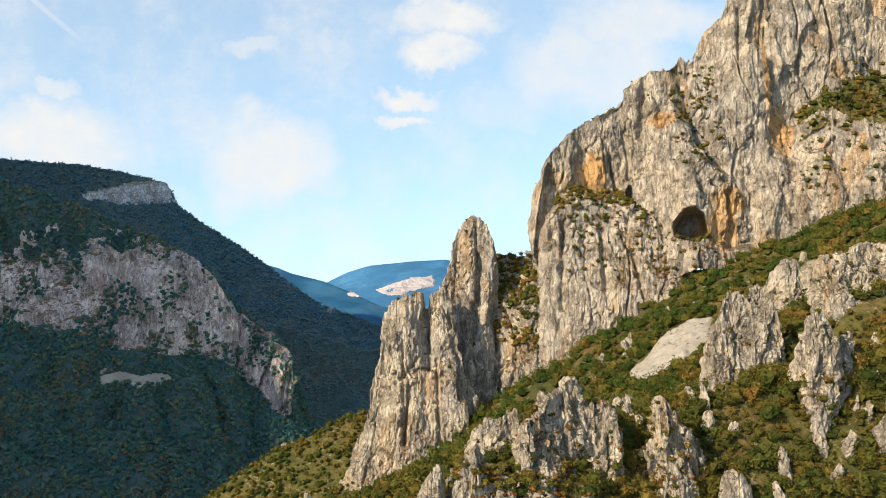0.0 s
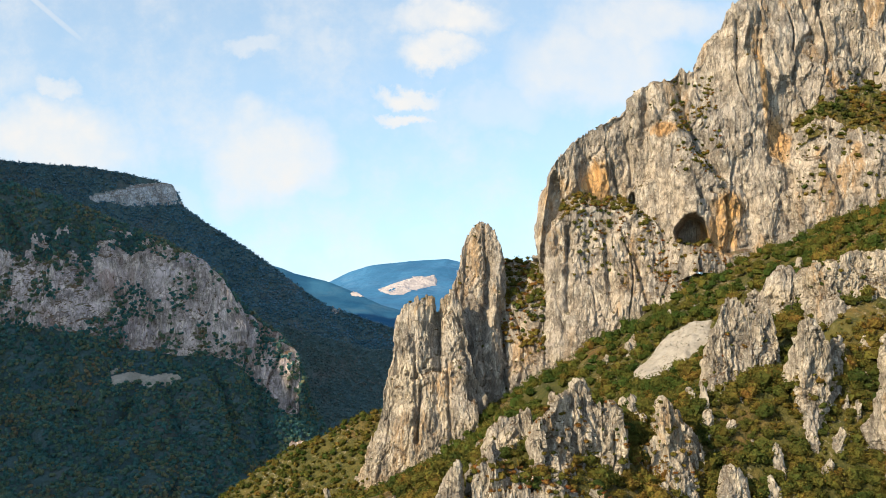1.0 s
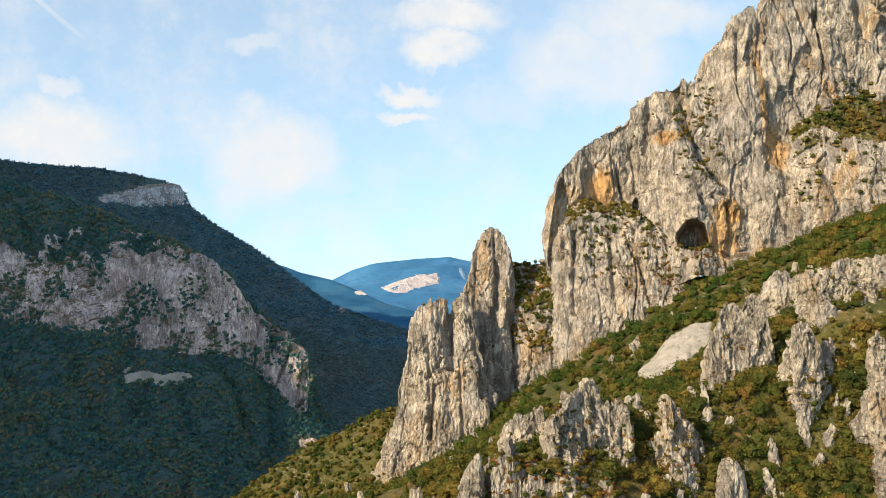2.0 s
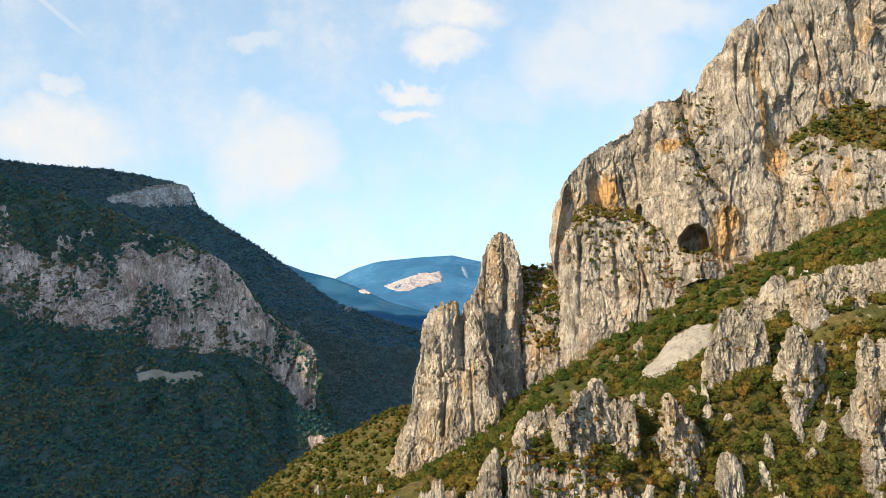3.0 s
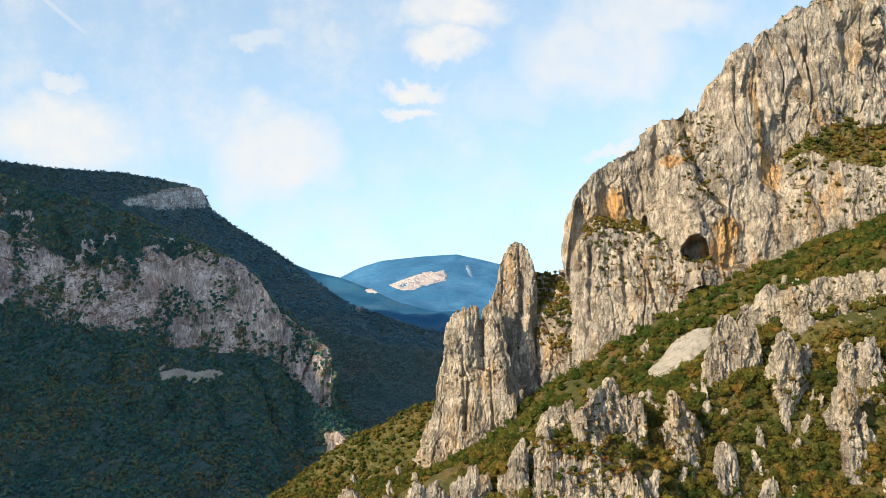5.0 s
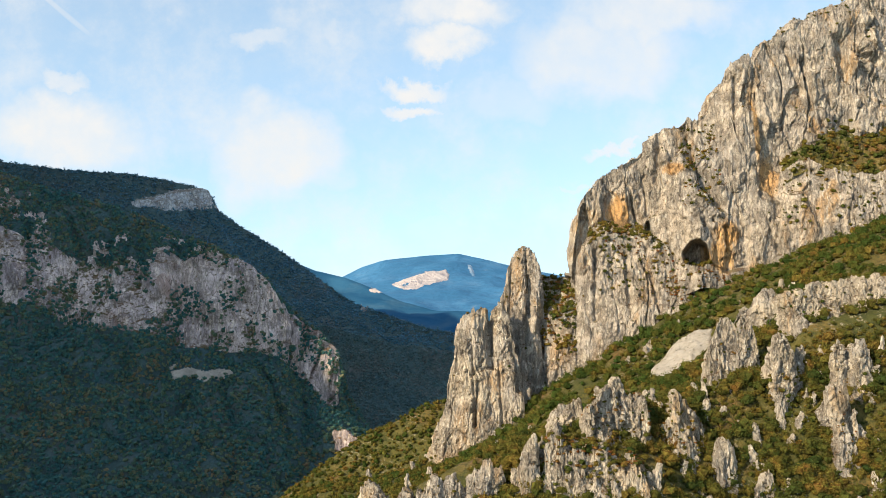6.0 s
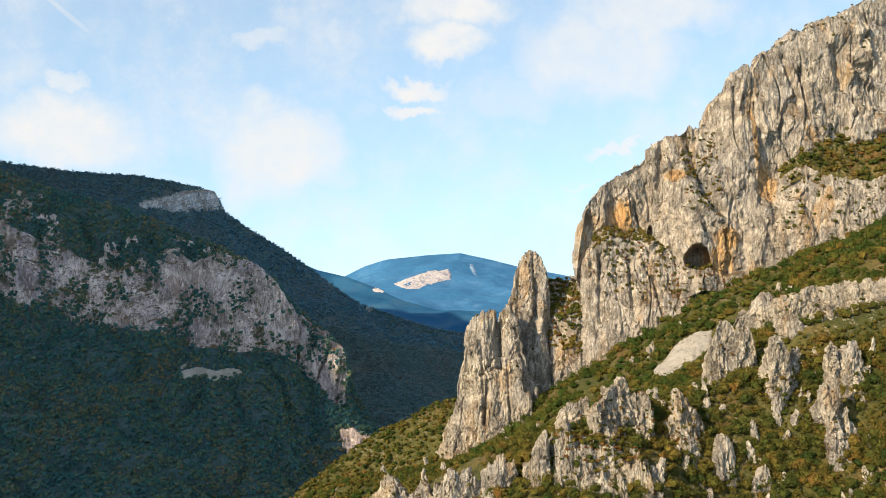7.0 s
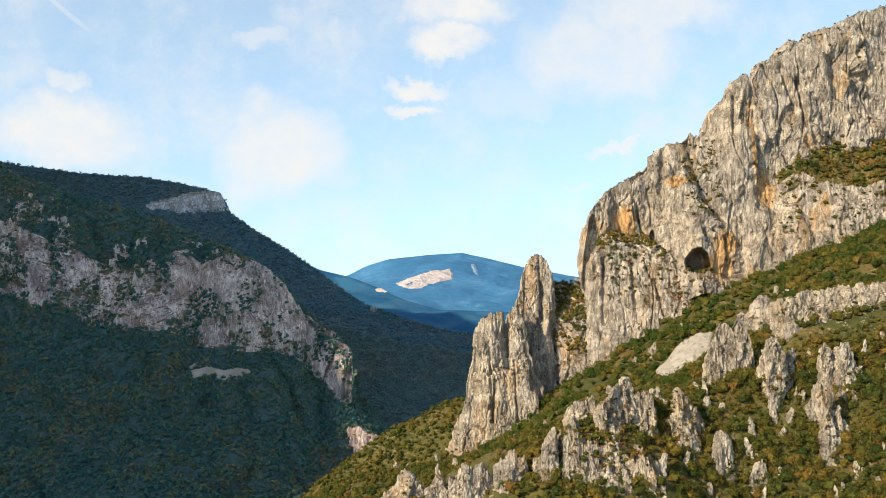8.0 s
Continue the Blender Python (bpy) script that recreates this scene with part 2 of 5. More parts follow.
def haze_blue(t, pos):
    # aerial haze painted straight into the mountain's colour as blue
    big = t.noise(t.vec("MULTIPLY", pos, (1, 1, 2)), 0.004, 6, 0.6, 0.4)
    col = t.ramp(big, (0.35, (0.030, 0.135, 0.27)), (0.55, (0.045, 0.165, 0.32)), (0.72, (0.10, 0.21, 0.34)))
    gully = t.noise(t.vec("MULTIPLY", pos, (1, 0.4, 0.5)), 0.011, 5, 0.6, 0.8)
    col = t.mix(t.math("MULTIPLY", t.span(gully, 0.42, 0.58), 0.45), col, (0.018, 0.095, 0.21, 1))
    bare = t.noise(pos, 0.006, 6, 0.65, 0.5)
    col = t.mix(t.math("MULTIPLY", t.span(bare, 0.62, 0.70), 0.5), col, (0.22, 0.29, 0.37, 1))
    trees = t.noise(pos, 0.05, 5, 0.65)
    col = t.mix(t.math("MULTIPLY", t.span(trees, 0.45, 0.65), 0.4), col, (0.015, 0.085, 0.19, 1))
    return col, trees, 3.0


def gravel(t, pos):
    col = t.ramp(t.noise(pos, 0.5, 6, 0.7), (0.35, (0.28, 0.255, 0.22)), (0.65, (0.38, 0.35, 0.305)))
    col = t.mix(t.math("MULTIPLY", t.span(t.noise(pos, 3.0, 4, 0.7), 0.5, 0.7), 0.4), col, (0.25, 0.225, 0.19, 1))
    return col, t.noise(pos, 2.5, 5, 0.7), 0.3


TURF, WOOD_FLOOR, FAR_BLUE, GRAVEL = material("dry_turf", turf), material("hazed_woodland_floor", woodland), material("hazed_slope", haze_blue), material("scree_gravel", gravel)
# pale rock faded with the same painted haze blue
FAR_PALE = material("hazed_pale_rock", lambda t, pos: (t.ramp(t.noise(pos, 0.03, 5, 0.6), (0.35, (0.10, 0.20, 0.32)), (0.65, (0.24, 0.31, 0.40))), None, 0))
# ridge forest with haze painted in as deep blue
FAR_RIDGE = material("hazed_ridge", lambda t, pos: (t.ramp(t.noise(t.vec("MULTIPLY", pos, (1, 1, 2)), 0.012, 6, 0.65, 0.5), (0.35, (0.018, 0.080, 0.165)), (0.52, (0.028, 0.098, 0.185)), (0.70, (0.050, 0.115, 0.185))), t.noise(pos, 0.08, 5, 0.65), 2.0), 1.0, 0.0)
FAR_ROCK = material("distant_rock", lambda t, pos: (t.ramp(t.noise(pos, 0.03, 5, 0.6), (0.35, (0.33, 0.30, 0.31)), (0.65, (0.48, 0.43, 0.42))), None, 0))
BARK = material("bark", lambda t, pos: (t.ramp(t.noise(pos, 6, 4), (0.4, (0.06, 0.045, 0.035)), (0.6, (0.13, 0.10, 0.08))), None, 0))


def leaves(name, stops, scale, single=False, spread=0.7, clump=2.6, relief=0.3, own=0.5):
    """Foliage: a colour for each plant, mottled leaf by leaf, with the relief of leaf clumps. own: how far plants differ from their neighbours."""
    m = bpy.data.materials.new(name)
    m.use_nodes = True
    t = Tree(m.node_tree)
    pos = t.node("ShaderNodeTexCoord").outputs["Object"]
    if single:
        pick = t.math("MULTIPLY", t.node("ShaderNodeObjectInfo").outputs["Random"], 0.72)
    else:
        one = t.node("ShaderNodeAttribute")
        one.attribute_name = "tint"
        patch = t.math("MULTIPLY_ADD", t.noise(pos, scale, 3, 0.6), 1.9, -0.45, clamp=True)
        pick = t.math("ADD", t.math("MULTIPLY", patch, 1 - own), t.math("MULTIPLY", one.outputs["Fac"], own), clamp=True)
    col = t.ramp(pick, *stops)
    leaf = t.node("ShaderNodeNewGeometry").outputs["Random Per Island"]
    mottle = t.noise(pos, clump * 1.7, 4, 0.7)
    value = t.math("ADD", t.math("MULTIPLY_ADD", leaf, spread, 1 - spread / 2), t.math("MULTIPLY_ADD", mottle, 1.4, -0.7))
    value = t.math("MAXIMUM", value, 0.25)
    col = t.node("ShaderNodeHueSaturation", Hue=t.math("MULTIPLY_ADD", leaf, 0.04, 0.48), Value=value, Color=col).outputs[0]
    bump = t.node("ShaderNodeBump", Height=t.noise(pos, clump, 4, 0.65), Distance=relief, Strength=1.0)
    diff = t.node("ShaderNodeBsdfDiffuse", Color=col, Normal=bump.outputs[0])
    glow = t.node("ShaderNodeBsdfTranslucent", Color=col)
    both = t.node("ShaderNodeMixShader", i0=0.28, i1=diff.outputs[0], i2=glow.outputs[0])
    out = t.node("ShaderNodeOutputMaterial")
    t.tree.links.new(both.outputs[0], out.inputs[0])
    return m


NEAR_TINTS = ((0.0, (0.034, 0.054, 0.016)), (0.30, (0.062, 0.078, 0.020)), (0.52, (0.110, 0.100, 0.024)), (0.68, (0.165, 0.122, 0.030)), (0.86, (0.215, 0.120, 0.034)), (1.0, (0.23, 0.085, 0.030)))
GREEN_TINTS = ((0.0, (0.028, 0.052, 0.015)), (0.38, (0.052, 0.078, 0.018)), (0.60, (0.098, 0.100, 0.023)), (0.78, (0.160, 0.120, 0.030)), (1.0, (0.23, 0.10, 0.032)))
LEAF_ONE = leaves("shrub_leaves", NEAR_TINTS, 0, True)
LEAF = leaves("thicket_leaves", NEAR_TINTS, 0.16, spread=0.6, own=0.3)
LEAF_UPPER = leaves("bush_leaves", GREEN_TINTS, 0.10, spread=0.6, clump=1.8, relief=0.4, own=0.42)
LEAF_RUST = leaves("rust_leaves", ((0.0, (0.115, 0.090, 0.026)), (0.35, (0.175, 0.098, 0.030)), (0.7, (0.235, 0.105, 0.034)), (1.0, (0.26, 0.075, 0.030))), 0.2, spread=0.6, own=0.5)
# teal cast and raised brightness put valley haze into the leaf colour
LEAF_FAR = leaves("hazed_forest_leaves", ((0.0, (0.046, 0.145, 0.175)), (0.40, (0.072, 0.178, 0.165)), (0.60, (0.130, 0.200, 0.130)), (0.78, (0.22, 0.205, 0.13)), (1.0, (0.31, 0.18, 0.115))), 0.022, spread=0.4, clump=0.5, relief=1.6, own=0.45)
# middle ridge leaves: lightened and blued as painted haze
LEAF_MID = leaves("hazed_ridge_leaves", ((0.0, (0.095, 0.195, 0.235)), (0.5, (0.135, 0.21, 0.215)), (1.0, (0.23, 0.21, 0.195))), 0.03, spread=0.3, clump=0.6, relief=1.2)
# mesa leaves: stronger haze blue painted into the foliage
LEAF_BLUE = leaves("hazed_blue_forest_leaves", ((0.0, (0.080, 0.205, 0.29)), (0.5, (0.105, 0.225, 0.295)), (1.0, (0.175, 0.22, 0.26))), 0.02, spread=0.25, clump=0.4, relief=1.5)

# ---- noise and mesh tools ----
RNG = np.random.default_rng(7)
GRADS = RNG.normal(size=(256, 3))
GRADS /= np.linalg.norm(GRADS, axis=1)[:, None]
PERM = np.concatenate([RNG.permutation(4096)] * 3).astype(np.int64)


def cell(i, j, k):
    return PERM[PERM[PERM[i & 4095] + (j & 4095)] + (k & 4095)]


def gnoise(p, seed=0):
    """Gradient noise, about -1 to 1, at points (..., 3)."""
    p = p + seed * 17.31
    i = np.floor(p).astype(np.int64)
    f = p - i
    s = f * f * f * (f * (f * 6 - 15) + 10)
    out = np.zeros(p.shape[:-1])
    for a in (0, 1):
        for b in (0, 1):
            for c in (0, 1):
                g = GRADS[cell(i[..., 0] + a, i[..., 1] + b, i[..., 2] + c) & 255]
                d = g[..., 0] * (f[..., 0] - a) + g[..., 1] * (f[..., 1] - b) + g[..., 2] * (f[..., 2] - c)
                out += d * (s[..., 0] if a else 1 - s[..., 0]) * (s[..., 1] if b else 1 - s[..., 1]) * (s[..., 2] if c else 1 - s[..., 2])
    return out * 1.5


def fbm(p, octaves=4, seed=0):
    return sum(gnoise(p * 2.03 ** o, seed + o) * 0.52 ** o for o in range(octaves))


def ridged(p, octaves=3, seed=0):
    """Sharp ridges, about 0 to 1."""
    total, weight = 0.0, 0.0
    for o in range(octaves):
        total = total + (1 - np.abs(gnoise(p * 2.1 ** o, seed + o))) ** 2 * 0.5 ** o
        weight += 0.5 ** o
    return total / weight


def blocks(p, seed=0):
    """A random value for each cell of a broken grid, and the distance to its edge: jointed rock."""
    p = p + seed * 9.7
    i = np.floor(p).astype(np.int64)
    near = np.full(p.shape[:-1], 9.0)
    second = near.copy()
    value = np.zeros(p.shape[:-1])
    for a in (-1, 0, 1):
        for b in (-1, 0, 1):
            for c in (-1, 0, 1):
                h = cell(i[..., 0] + a, i[..., 1] + b, i[..., 2] + c)
                q = np.stack([i[..., 0] + a + (h & 15) / 15, i[..., 1] + b + (h >> 4 & 15) / 15, i[..., 2] + c + (h >> 8 & 15) / 15], -1)
                d = np.sum((q - p) ** 2, -1)
                closer = d < near
                second = np.where(closer, near, np.minimum(second, d))
                value = np.where(closer, (h * 37 & 255) / 255, value)
                near = np.where(closer, d, near)
    return value, np.sqrt(second) - np.sqrt(near)


def smooth(x, lo, hi):
    x = np.clip((x - lo) / (hi - lo), 0, 1)
    return x * x * (3 - 2 * x)


def quads_mesh(name, verts, quads, mat, shade=False):
    me = bpy.data.meshes.new(name)
    verts, quads = np.asarray(verts, np.float32).reshape(-1, 3), np.asarray(quads, np.int32)
    sides = quads.shape[-1]
    me.vertices.add(len(verts)), me.loops.add(sides * len(quads)), me.polygons.add(len(quads))
    me.vertices.foreach_set("co", verts.ravel())
    me.loops.foreach_set("vertex_index", quads.ravel())
    me.polygons.foreach_set("loop_start", np.arange(0, sides * len(quads), sides, dtype=np.int32))
    me.polygons.foreach_set("loop_total", np.full(len(quads), sides, np.int32))
    me.polygons.foreach_set("use_smooth", np.full(len(quads), shade))
    me.update(calc_edges=True)
    me.materials.append(mat)
    return me


def grid_quads(nu, nv):
    k = np.arange(nu * nv).reshape(nu, nv)
    return np.stack([k[:-1, :-1], k[1:, :-1], k[1:, 1:], k[:-1, 1:]], -1).reshape(-1, 4)


def rail(points, n):
    """n points along a polyline."""
    p = np.array(points, float)
    step = np.abs(np.diff(p, axis=0)) @ np.array([1.0, 0.3, 0.15]) + 1e-6
    s = np.concatenate([[0], np.cumsum(step)]) / step.sum()
    u = np.linspace(0, 1, n)
    return np.stack([np.interp(u, s, p[:, k]) for k in range(3)], -1)


def normals(g):
    du, dv = np.gradient(g, axis=0), np.gradient(g, axis=1)
    n = np.cross(du, dv)
    return n / (np.linalg.norm(n, axis=-1, keepdims=True) + 1e-9)


def facets(p, seed=0, tilt=0.9, bevel=0.12):
    """Broken flat planes: in each cell of a jittered grid a height and a tilt of its own, met in narrow bevels, and the distance to the cell's edge."""
    p = p + seed * 9.7
    i = np.floor(p).astype(np.int64)
    near = np.full(p.shape[:-1], 9.0)
    second = near.copy()
    value, other = np.zeros(p.shape[:-1]), np.zeros(p.shape[:-1])
    for a in (-1, 0, 1):
        for b in (-1, 0, 1):
            for c in (-1, 0, 1):
                h = cell(i[..., 0] + a, i[..., 1] + b, i[..., 2] + c)
                away = p - np.stack([i[..., 0] + a + (h & 15) / 15, i[..., 1] + b + (h >> 4 & 15) / 15, i[..., 2] + c + (h >> 8 & 15) / 15], -1)
                d = np.sum(away ** 2, -1)
                plane = (h * 37 & 255) / 255 - 0.5 + tilt * np.sum(GRADS[h * 11 & 255] * away, -1)
                closer, next_best = d < near, (d >= near) & (d < second)
                other = np.where(closer, value, np.where(next_best, plane, other))
                second = np.where(closer, near, np.where(next_best, d, second))
                value = np.where(closer, plane, value)
                near = np.where(closer, d, near)
    edge = np.sqrt(second) - np.sqrt(near)
    own = 0.5 + 0.5 * smooth(edge, 0, bevel)
    return own * value + (1 - own) * other, edge


def relief(g, amp, grain, seed, stretch):
    """How far a limestone face stands out at each point: swells, tilted slabs, flutes, open joints, bedding and chips."""
    a, b, c = amp
    big, rib_w, fine_w = grain
    bend = g + 0.16 * big * np.stack([gnoise(g / (1.2 * big), seed + 40 + k) for k in range(3)], -1)
    kink = bend + 0.22 * rib_w * np.stack([gnoise(g / (0.7 * rib_w), seed + 50 + k) for k in range(3)], -1)
    tall = np.array([1, 1, 1 / stretch])
    swell = fbm(g * np.array([1, 1, 0.7]) / (2.8 * big), 3, seed + 2)
    slab, joint = facets(bend * np.array([1, 1, 0.42]) / big, seed, 0.8)
    step, split = facets(kink * np.array([1, 1, 0.38]) / rib_w, seed + 3, 1.0)
    frag, _ = facets(kink * np.array([1, 1, 0.6]) / (0.45 * rib_w), seed + 11, 1.1)
    shard, _ = facets(g * np.array([1, 1, 0.55]) / (0.8 * fine_w), seed + 12, 1.2)
    rough = smooth(gnoise(g / (1.7 * big), seed + 7), -0.35, 0.35)
    column = np.abs(gnoise(bend * tall / (0.8 * big), seed + 4)) - 0.25
    rib = np.abs(gnoise(kink * tall / (0.8 * rib_w), seed + 5)) - 0.25
    flute = np.abs(gnoise(kink * tall * 2.6 / rib_w, seed + 6)) - 0.25
    bed = gnoise(bend * np.array([0.12, 0.12, 1]) / (1.5 * rib_w), seed + 8)
    chip = fbm(g * np.array([1, 1, 0.5]) / fine_w, 3, seed + 9)
    crack = gnoise(bend * np.array([1, 1, 0.12]) / (1.1 * big), seed + 14)
    d = a * (0.85 * swell + 0.85 * slab + 0.45 * column)
    d += b * (0.4 + 0.6 * rough) * (0.75 * step + 0.55 * frag + 0.45 * rib + 0.3 * flute) + 0.35 * b * rough * smooth(bed, -0.1, 0.1)
    d += c * (0.6 * chip + 0.6 * shard)
    d -= 0.45 * b * np.exp(-(split / 0.06) ** 2) * rough + 0.4 * a * np.exp(-(joint / 0.05) ** 2) * smooth(gnoise(g / (2.2 * big), seed + 16), -0.1, 0.3)
    d -= 0.8 * a * np.exp(-(crack / 0.03) ** 2) * smooth(gnoise(g / (3 * big), seed + 15), 0.0, 0.4)
    return d


GROWTH = []          # places on rock shelves where shrubs take root: (point, size)


def crag(name, crest, foot, label, category="rock", step=0.5, amp=(2.5, 1.2, 0.4), jag=1.5, back=(0, 6, -4), lean=1.4, bury=4.0,
         mat=None, grow=0.0, size=(0.35, 1.0), seed=0, hollows=(), grain=(9, 3.2, 1.3), stretch=5.0, kind="", pieces=0, clefts=()):
    """A rock face swept up from its foot to its crest and down its back, fluted, cracked and broken into blocks."""
    up = np.array(crest, float)
    span = np.sum(np.abs(np.diff(up, axis=0)) @ np.array([1.0, 0.3, 0.5]))
    nu = int(span / step) + 2
    top, low = rail(crest, nu), rail(foot, nu)
    top[:, 2] -= 0.35 * amp[0]
    low[:, 2] -= bury
    tall = np.percentile(top[:, 2] - low[:, 2], 80)
    nv = int(tall / step) + 2
    nb = int(np.linalg.norm(back) / step) + 2
    v = np.linspace(0, 1, nv)[None, :, None]
    front = np.concatenate([low[:, None, :2] + (top - low)[:, None, :2] * v ** lean, low[:, None, 2:] + (top - low)[:, None, 2:] * v], -1)
    w = np.linspace(0, 1, nb + 1)[None, 1:, None]
    behind = top[:, None] + np.array(back, float) * np.concatenate([w ** 0.8, w ** 0.8, w ** (0.8 if back[2] > 0 else 1.7)], -1)
    g = np.concatenate([front, behind], 1)
    n = normals(g)
    rib_w = grain[1]
    d = relief(g, amp, grain, seed, stretch)
    for x0, z0, x1, z1, wide, deep in clefts:
        # a gully or crack running down the face between two points
        dx, dz = x1 - x0, z1 - z0
        f = np.clip(((g[..., 0] - x0) * dx + (g[..., 2] - z0) * dz) / (dx * dx + dz * dz), 0, 1)
        away = np.hypot(g[..., 0] - x0 - f * dx, g[..., 2] - z0 - f * dz) + 0.5 * wide * gnoise(g / (2.2 * wide), seed + 33)
        d -= deep * np.exp(-(away / wide) ** 2)
    rows = np.concatenate([np.linspace(0, 1, nv), 1 - np.linspace(0, 1, nb + 1)[1:] * 0.5])[None, :]
    g0 = g
    for x, z, rx, rz, deep, arch in hollows:
        ex, ez = (g0[..., 0] - x) / rx, (g0[..., 2] - z) / rz
        ez = np.where(ez < 0, ez * arch, ez)
        r = np.sqrt(ex ** 2 + ez ** 2) + 0.07 * gnoise(g0 / 2.5, seed + 30)
        inside = 1 - smooth(r, 0.82, 1.0)
        d = d * (1 - 0.7 * inside)
        g = g + np.array([0.25, 0.97, 0]) * (deep * inside * (rows > 0))[..., None]
    d *= 1 - 0.55 * smooth(rows, 0.85, 1.0)
    g = g + n * d[..., None]
    pillar, _ = blocks(np.stack([top[:, 0], top[:, 1], 0 * top[:, 0]], -1) / (0.8 * rib_w), seed + 21)
    teeth, _ = blocks(np.stack([top[:, 0], top[:, 1], 0 * top[:, 0]], -1) / (0.3 * rib_w), seed + 22)
    hgt = np.minimum(top[:, 2] - low[:, 2] - bury, 12) / 12
    g[..., 2] += jag * ((0.9 * pillar + 0.5 * teeth - 0.75) * hgt)[:, None] * smooth(rows, 0.5, 1.0) ** 2
    if grow:
        m = normals(g)
        ok = (m[..., 2] > 0.52) & (RNG.random(g.shape[:2]) < grow * step * step)
        for p in g[ok]:
            GROWTH.append((p, RNG.uniform(*size)))
    me = quads_mesh(name, g, grid_quads(*g.shape[:2]), mat or ROCK, True)
    me.set_sharp_from_angle(angle=radians(11))
    ob = new(name, me)
    tagged(ob, label, category, kind=kind)
    crest_row = nv - 1
    for k in range(pieces):
        # single blocks standing out of the face and the broken crest
        i = int(RNG.integers(int(0.06 * nu), int(0.94 * nu) + 1))
        j = crest_row - int(RNG.integers(0, 3)) if k % 2 else int(RNG.integers(int(0.3 * nv), nv))
        piece = new("rock_block", BLOCKS[(k + seed) % len(BLOCKS)])
        piece.parent = ob
        r = rib_w * RNG.uniform(0.22, 0.5)
        m = n[min(i, nu - 1), j]
        p = g[min(i, nu - 1), j] - m * 0.5 * r - np.array([0, 0, 0.6 * r])
        piece.matrix_basis = pose(*p, RNG.uniform(-8, 8), RNG.uniform(-8, 8), RNG.uniform(0, 360)) @ Matrix.Diagonal((r, r, r * RNG.uniform(1.0, 1.9), 1))
    return ob, g


def block_mesh(rng, seed):
    """An angular limestone block, a unit in radius."""
    n, m = 18, 11
    a, b = np.meshgrid(np.linspace(0, 2 * np.pi, n, endpoint=False), np.linspace(-1.3, 1.45, m), indexing="ij")
    d = np.stack([np.cos(a) * np.cos(b), np.sin(a) * np.cos(b), np.sin(b)], -1)
    planes = np.concatenate([np.eye(3), -np.eye(3), rng.normal(size=(5, 3))]) + 0.18 * rng.normal(size=(11, 3))
    planes /= np.linalg.norm(planes, axis=1)[:, None]
    cut = np.max(d @ planes.T / rng.uniform(0.5, 0.9, 11), axis=-1)
    p = d / np.maximum(cut, 0.75)[..., None] * (1 + 0.06 * fbm(d * 2.5, 2, seed))[..., None]
    k = np.arange(n * m).reshape(n, m)
    nxt = np.roll(k, -1, axis=0)
    quads = np.stack([k[:, :-1], nxt[:, :-1], nxt[:, 1:], k[:, 1:]], -1).reshape(-1, 4)
    cap = k[:, -1]
    tops = np.array([(cap[0], cap[i], cap[i + 1], cap[i + 2]) for i in range(1, n - 2, 2)])
    return quads_mesh("rock_block", p, np.concatenate([quads, tops]), ROCK_NEAR)


BLOCKS = [block_mesh(RNG, s) for s in range(10)]


def rib_mesh(rng, seed):
    """A small upright limestone rib with a broken top, about a unit in radius and two high."""
    n, m = 24, 16
    lean = rng.uniform(-0.25, 0.25, 2)
    wide = rng.uniform(0.55, 1.0)
    a, h = np.meshgrid(np.linspace(0, 2 * np.pi, n, endpoint=False), np.linspace(-0.5, 1, m), indexing="ij")
    r = np.clip(1 - np.maximum(h, 0) ** rng.uniform(1.6, 3.0), 0, 1) ** 0.6 * (0.85 + 0.25 * gnoise(np.stack([np.cos(a), np.sin(a), h], -1) * 1.5, seed))
    p = np.stack([np.cos(a) * r + lean[0] * h, np.sin(a) * r * wide + lean[1] * h, h * 2.0], -1)
    out = np.stack([np.cos(a), np.sin(a), 0.3 + 0 * a], -1)
    p = p + out * relief(p * 2 + seed * 13.0, (0.34, 0.36, 0.2), (3.0, 1.3, 0.6), seed, 3.0)[..., None] * np.clip(r * 2, 0.15, 1)[..., None]
    tooth, _ = blocks(p * np.array([1.6, 1.6, 0]), seed + 2)
    p[..., 2] += 0.55 * (tooth - 0.6) * smooth(h, 0.3, 0.9)
    k = np.arange(n * m).reshape(n, m)
    nxt = np.roll(k, -1, axis=0)
    quads = np.stack([k[:, :-1], nxt[:, :-1], nxt[:, 1:], k[:, 1:]], -1).reshape(-1, 4)
    return quads_mesh("rock_rib", p, quads, ROCK_NEAR)


RIBS = [rib_mesh(RNG, s) for s in range(12)]

# ---- ground: one sheet, with the near mountainside rising out of the valley ----
SLOPE_X = (-120, -70, -35, -5, 20, 45, 70, 100, 140, 200)
SLOPE_Y = (70, 105, 125, 145, 156, 170, 205, 245, 275, 310)
SLOPE_Z = np.array([
    [-130, -85, -75, -75, -78, -80, -80, -65, -35, 0],
    [-121, -70, -50, -48, -50, -58, -58, -44, -16, 18],
    [-118, -65, -46, -32, -27, -47, -37, -26, -4, 28],
    [-116, -60, -41, -27, -18.5, -17, -13, -6, 11, 38],
    [-115, -59, -42, -31, -23, -15, 1, 8, 20, 44],
    [-114, -58, -43, -34, -25, -15, 1, 11, 26, 50],
    [-108, -55, -45, -37, -25, -14, 1, 17, 36, 63],
    [-108, -62, -52, -40, -22, -8, 6, 20, 38, 70],
    [-102, -61, -37, -30, -27, -10, 6, 19, 35, 71],
    [-137, -120, -101, -79, -52, -26, -7, 10, 29, 68]], float)
VALLEY = -190.0


